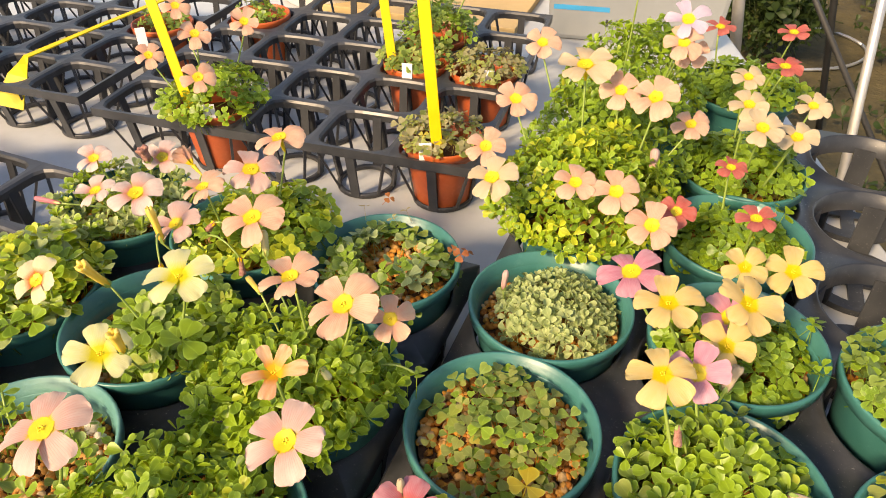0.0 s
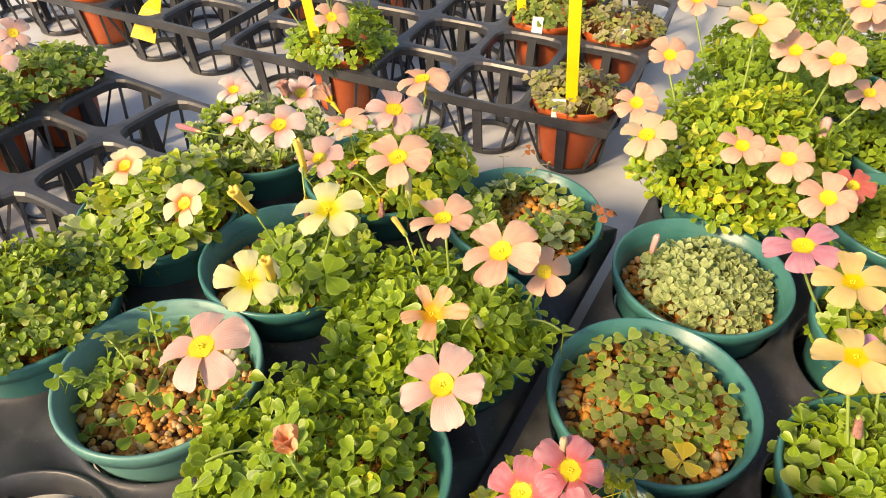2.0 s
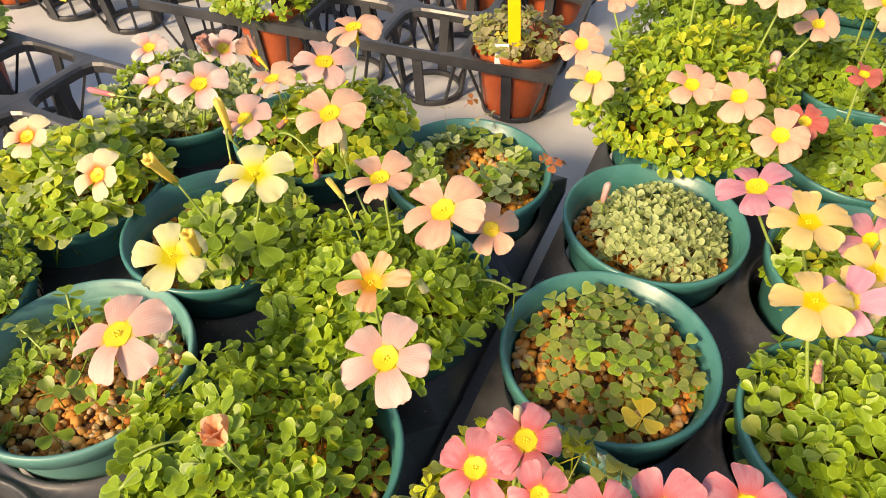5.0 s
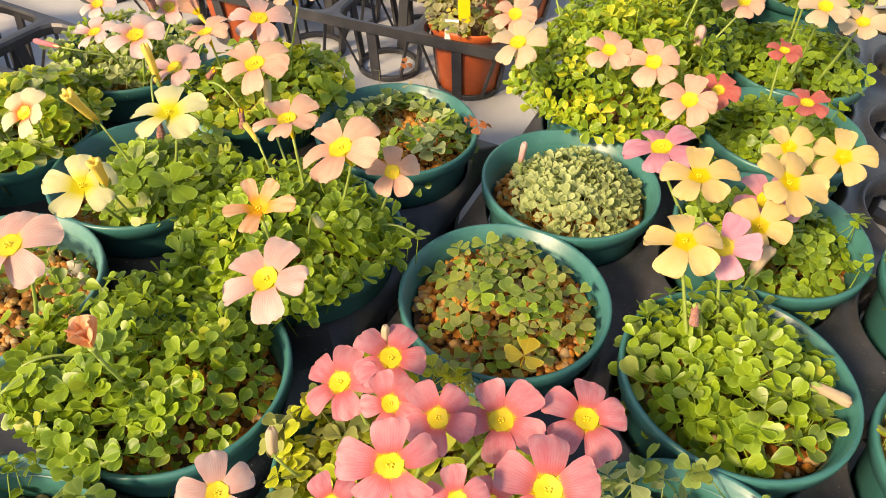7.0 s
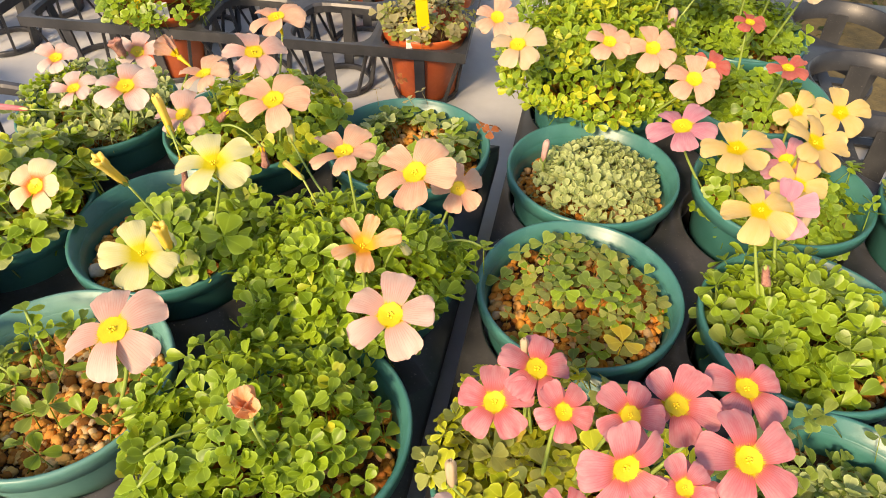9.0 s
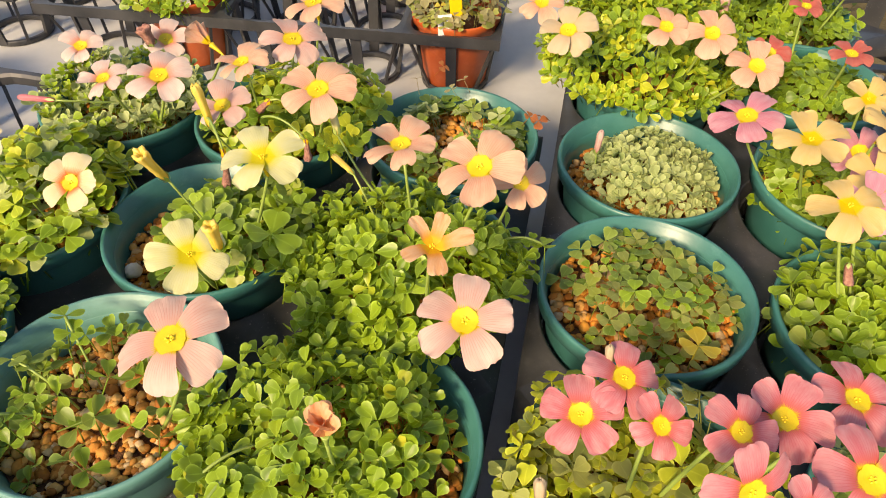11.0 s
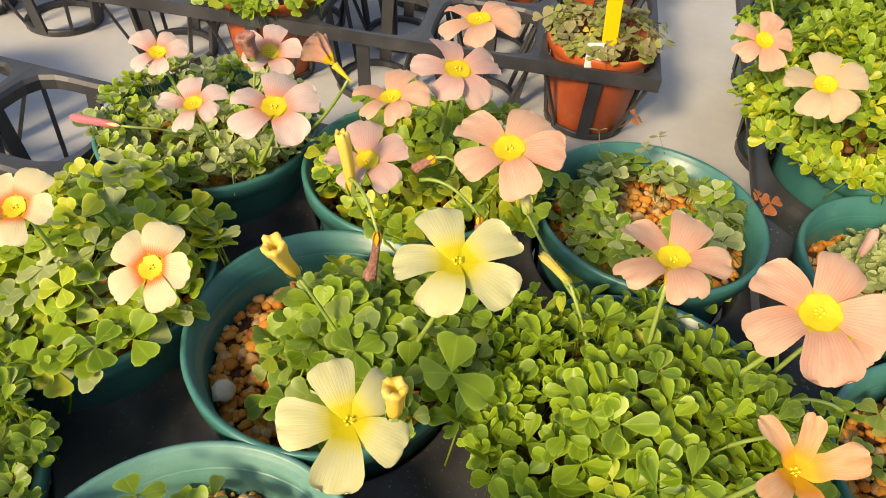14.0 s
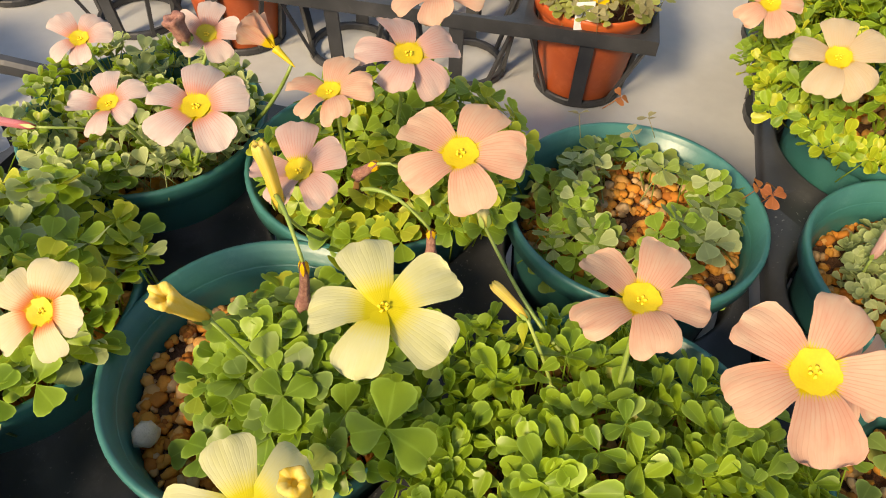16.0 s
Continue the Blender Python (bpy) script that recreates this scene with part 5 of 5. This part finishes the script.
flower(PLANT_G, "pink", (0.1790, 0.4300, 0.1350), (-0.19, -0.47, 0.86), 37, 0.0190)
flower(PLANT_G, "honey", (0.1910, 0.4550, 0.1550), (-0.21, -0.49, 0.85), 42, 0.0151, 1.0)
flower(PLANT_G, "honey", (0.2240, 0.4570, 0.1500), (-0.24, -0.48, 0.84), 67, 0.0180, 1.0)
flower(PLANT_G, "pink", (0.1232, 0.4663, 0.1419), (-0.25, -0.14, 0.96), 32, 0.0222, 1.0, None, 1, ((-2, 1.00), (-1, 0.91), (0, 1.05), (3, 1.04), (0, 1.00)))
flower(PLANT_E, "honey", (0.1125, 0.3545, 0.1666), (-0.17, -0.27, 0.95), 17, 0.0183, 1.0, None, -6, ((-2, 0.98), (-2, 0.91), (1, 1.04), (6, 1.06), (-4, 1.01)))
flower(PLANT_E, "orchid", (0.1366, 0.3674, 0.1532), (-0.23, -0.59, 0.77), 59, 0.0169)
flower(PLANT_S, "peach", (0.0323, 0.6181, 0.1491), (-0.06, -0.56, 0.83), 64, 0.0180, 1.08)
flower(PLANT_S, "ivory", (0.0342, 0.5577, 0.1569), (-0.23, -0.38, 0.89), 2, 0.0196, 1.08, None, 4, ((1, 1.06), (-4, 0.98), (0, 0.99), (6, 0.98), (-2, 0.99)))
flower(PLANT_S, "peach", (0.0930, 0.5365, 0.1664), (-0.09, -0.43, 0.90), 7, 0.0163, 1.08)
flower(PLANT_S, "peach", (0.1210, 0.5270, 0.1650), (-0.17, -0.52, 0.84), 16, 0.0177, 1.08)
flower(PLANT_S, "peach", (0.1420, 0.5000, 0.1550), (-0.19, -0.49, 0.85), 65, 0.0183, 1.08)
flower(PLANT_S, "red", (0.1670, 0.5270, 0.1480), (-0.21, -0.49, 0.84), 47, 0.0135, 1.08)
flower(PLANT_S, "ivory", (0.1101, 0.6399, 0.2110), (-0.16, -0.22, 0.96), 12, 0.0228, 1.08, None, 6, ((5, 0.95), (-10, 0.99), (5, 0.97), (-4, 0.97), (5, 1.15)))
flower(PLANT_S, "peach", (0.1611, 0.6073, 0.1992), (-0.29, -0.43, 0.86), 50, 0.0190, 1.08, None, 7, ((-2, 0.95), (-2, 0.97), (0, 1.02), (-1, 1.10), (8, 0.96)))
flower(PLANT_S, "peach", (0.1993, 0.6235, 0.1673), (-0.16, -0.40, 0.90), 36, 0.0157, 1.08, None, 4, ((-12, 1.05), (3, 0.90), (2, 1.01), (8, 1.02), (0, 0.96)))
flower(PLANT_S, "peach", (0.1390, 0.6280, 0.1950), (-0.13, -0.56, 0.82), 35, 0.0166, 1.08)
flower(PLANT_S, "peach", (0.0600, 0.6730, 0.1650), (-0.05, -0.57, 0.82), 53, 0.0183, 1.08)
flower(PLANT_S, "peach", (0.0950, 0.7890, 0.1700), (-0.07, -0.60, 0.80), 62, 0.0182, 1.08)
flower(PLANT_R, "red", (0.2230, 0.5823, 0.1515), (-0.07, -0.19, 0.98), 4, 0.0129)
flower(PLANT_R, "red", (0.2222, 0.5189, 0.1476), (-0.08, -0.18, 0.98), 27, 0.0147)
flower(PLANT_T, "peach", (0.2020, 0.6900, 0.2100), (-0.18, -0.58, 0.79), 23, 0.0169, 1.08)
flower(PLANT_T, "peach", (0.2140, 0.7020, 0.1950), (-0.18, -0.57, 0.80), 11, 0.0161, 1.08)
flower(PLANT_T, "lilac", (0.2060, 0.7030, 0.2250), (-0.18, -0.59, 0.79), 22, 0.0190, 0.82)
flower(PLANT_T, "lilac", (0.1700, 0.7450, 0.2420), (-0.25, -0.50, 0.80), 40, 0.0160, 0.82)
flower(PLANT_W, "ivory", (0.2442, 0.5944, 0.1798), (-0.12, -0.40, 0.91), 21, 0.0176, 1.1)
flower(PLANT_W, "ivory", (0.2800, 0.6070, 0.1650), (-0.13, -0.40, 0.91), 53, 0.0163, 1.1)
flower(PLANT_W, "ivory", (0.3040, 0.6420, 0.1750), (-0.13, -0.41, 0.90), 44, 0.0142, 1.1)
flower(PLANT_W, "ivory", (0.2470, 0.6340, 0.1800), (-0.12, -0.41, 0.91), 33, 0.0157, 1.1)
flower(PLANT_W, "ivory", (0.2640, 0.6870, 0.1800), (-0.12, -0.41, 0.91), 43, 0.0145, 1.1)
flower(PLANT_V, "red", (0.3220, 0.7440, 0.1650), (-0.08, -0.19, 0.98), 38, 0.0177)
flower(PLANT_V, "red", (0.2860, 0.8330, 0.1700), (-0.07, -0.21, 0.98), 53, 0.0161)
flower(PLANT_V, "red", (0.3310, 0.7660, 0.1900), (-0.09, -0.20, 0.98), 15, 0.0147)
flower(PLANT_N, "blush", (-0.0650, 0.2150, 0.1600), (0.21, -0.37, 0.90), 40, 0.0139)
flower(PLANT_Z, "blush", (-0.5770, 0.7290, 0.1200), (0.46, -0.64, 0.62), 3, 0.0170)
flower(PLANT_Z2, "blush", (-0.6100, 0.8270, 0.1300), (0.45, -0.67, 0.59), 4, 0.0172)
flower(PLANT_O1, "peach", (-0.2600, 0.7910, 0.1300), (0.18, -0.56, 0.81), 71, 0.0200)
flower(PLANT_O1, "peach", (-0.2740, 0.8470, 0.1550), (0.19, -0.58, 0.79), 70, 0.0178)
flower(PLANT_O1, "peach", (-0.2290, 0.8840, 0.1550), (0.15, -0.60, 0.79), 7, 0.0172)
flower(PLANT_O1, "peach", (-0.3310, 0.8480, 0.1300), (0.22, -0.56, 0.80), 6, 0.0163)
flower(PLANT_O1, "peach", (-0.3170, 0.9210, 0.1600), (0.20, -0.59, 0.78), 68, 0.0165)
flower(PLANT_O4, "pink", (0.0300, 1.0200, 0.1600), (-0.05, -0.75, 0.65), 10, 0.0130)
flower(PLANT_O4, "pink", (-0.0250, 1.0350, 0.1650), (0.10, -0.75, 0.65), 40, 0.0130)
flower(PLANT_Z5, "blush", (-0.5430, 0.6550, 0.1300), (0.40, -0.60, 0.70), 10, 0.0190)
flower(PLANT_Z5, "blush", (-0.5750, 0.6650, 0.1400), (0.40, -0.60, 0.70), 50, 0.0180)
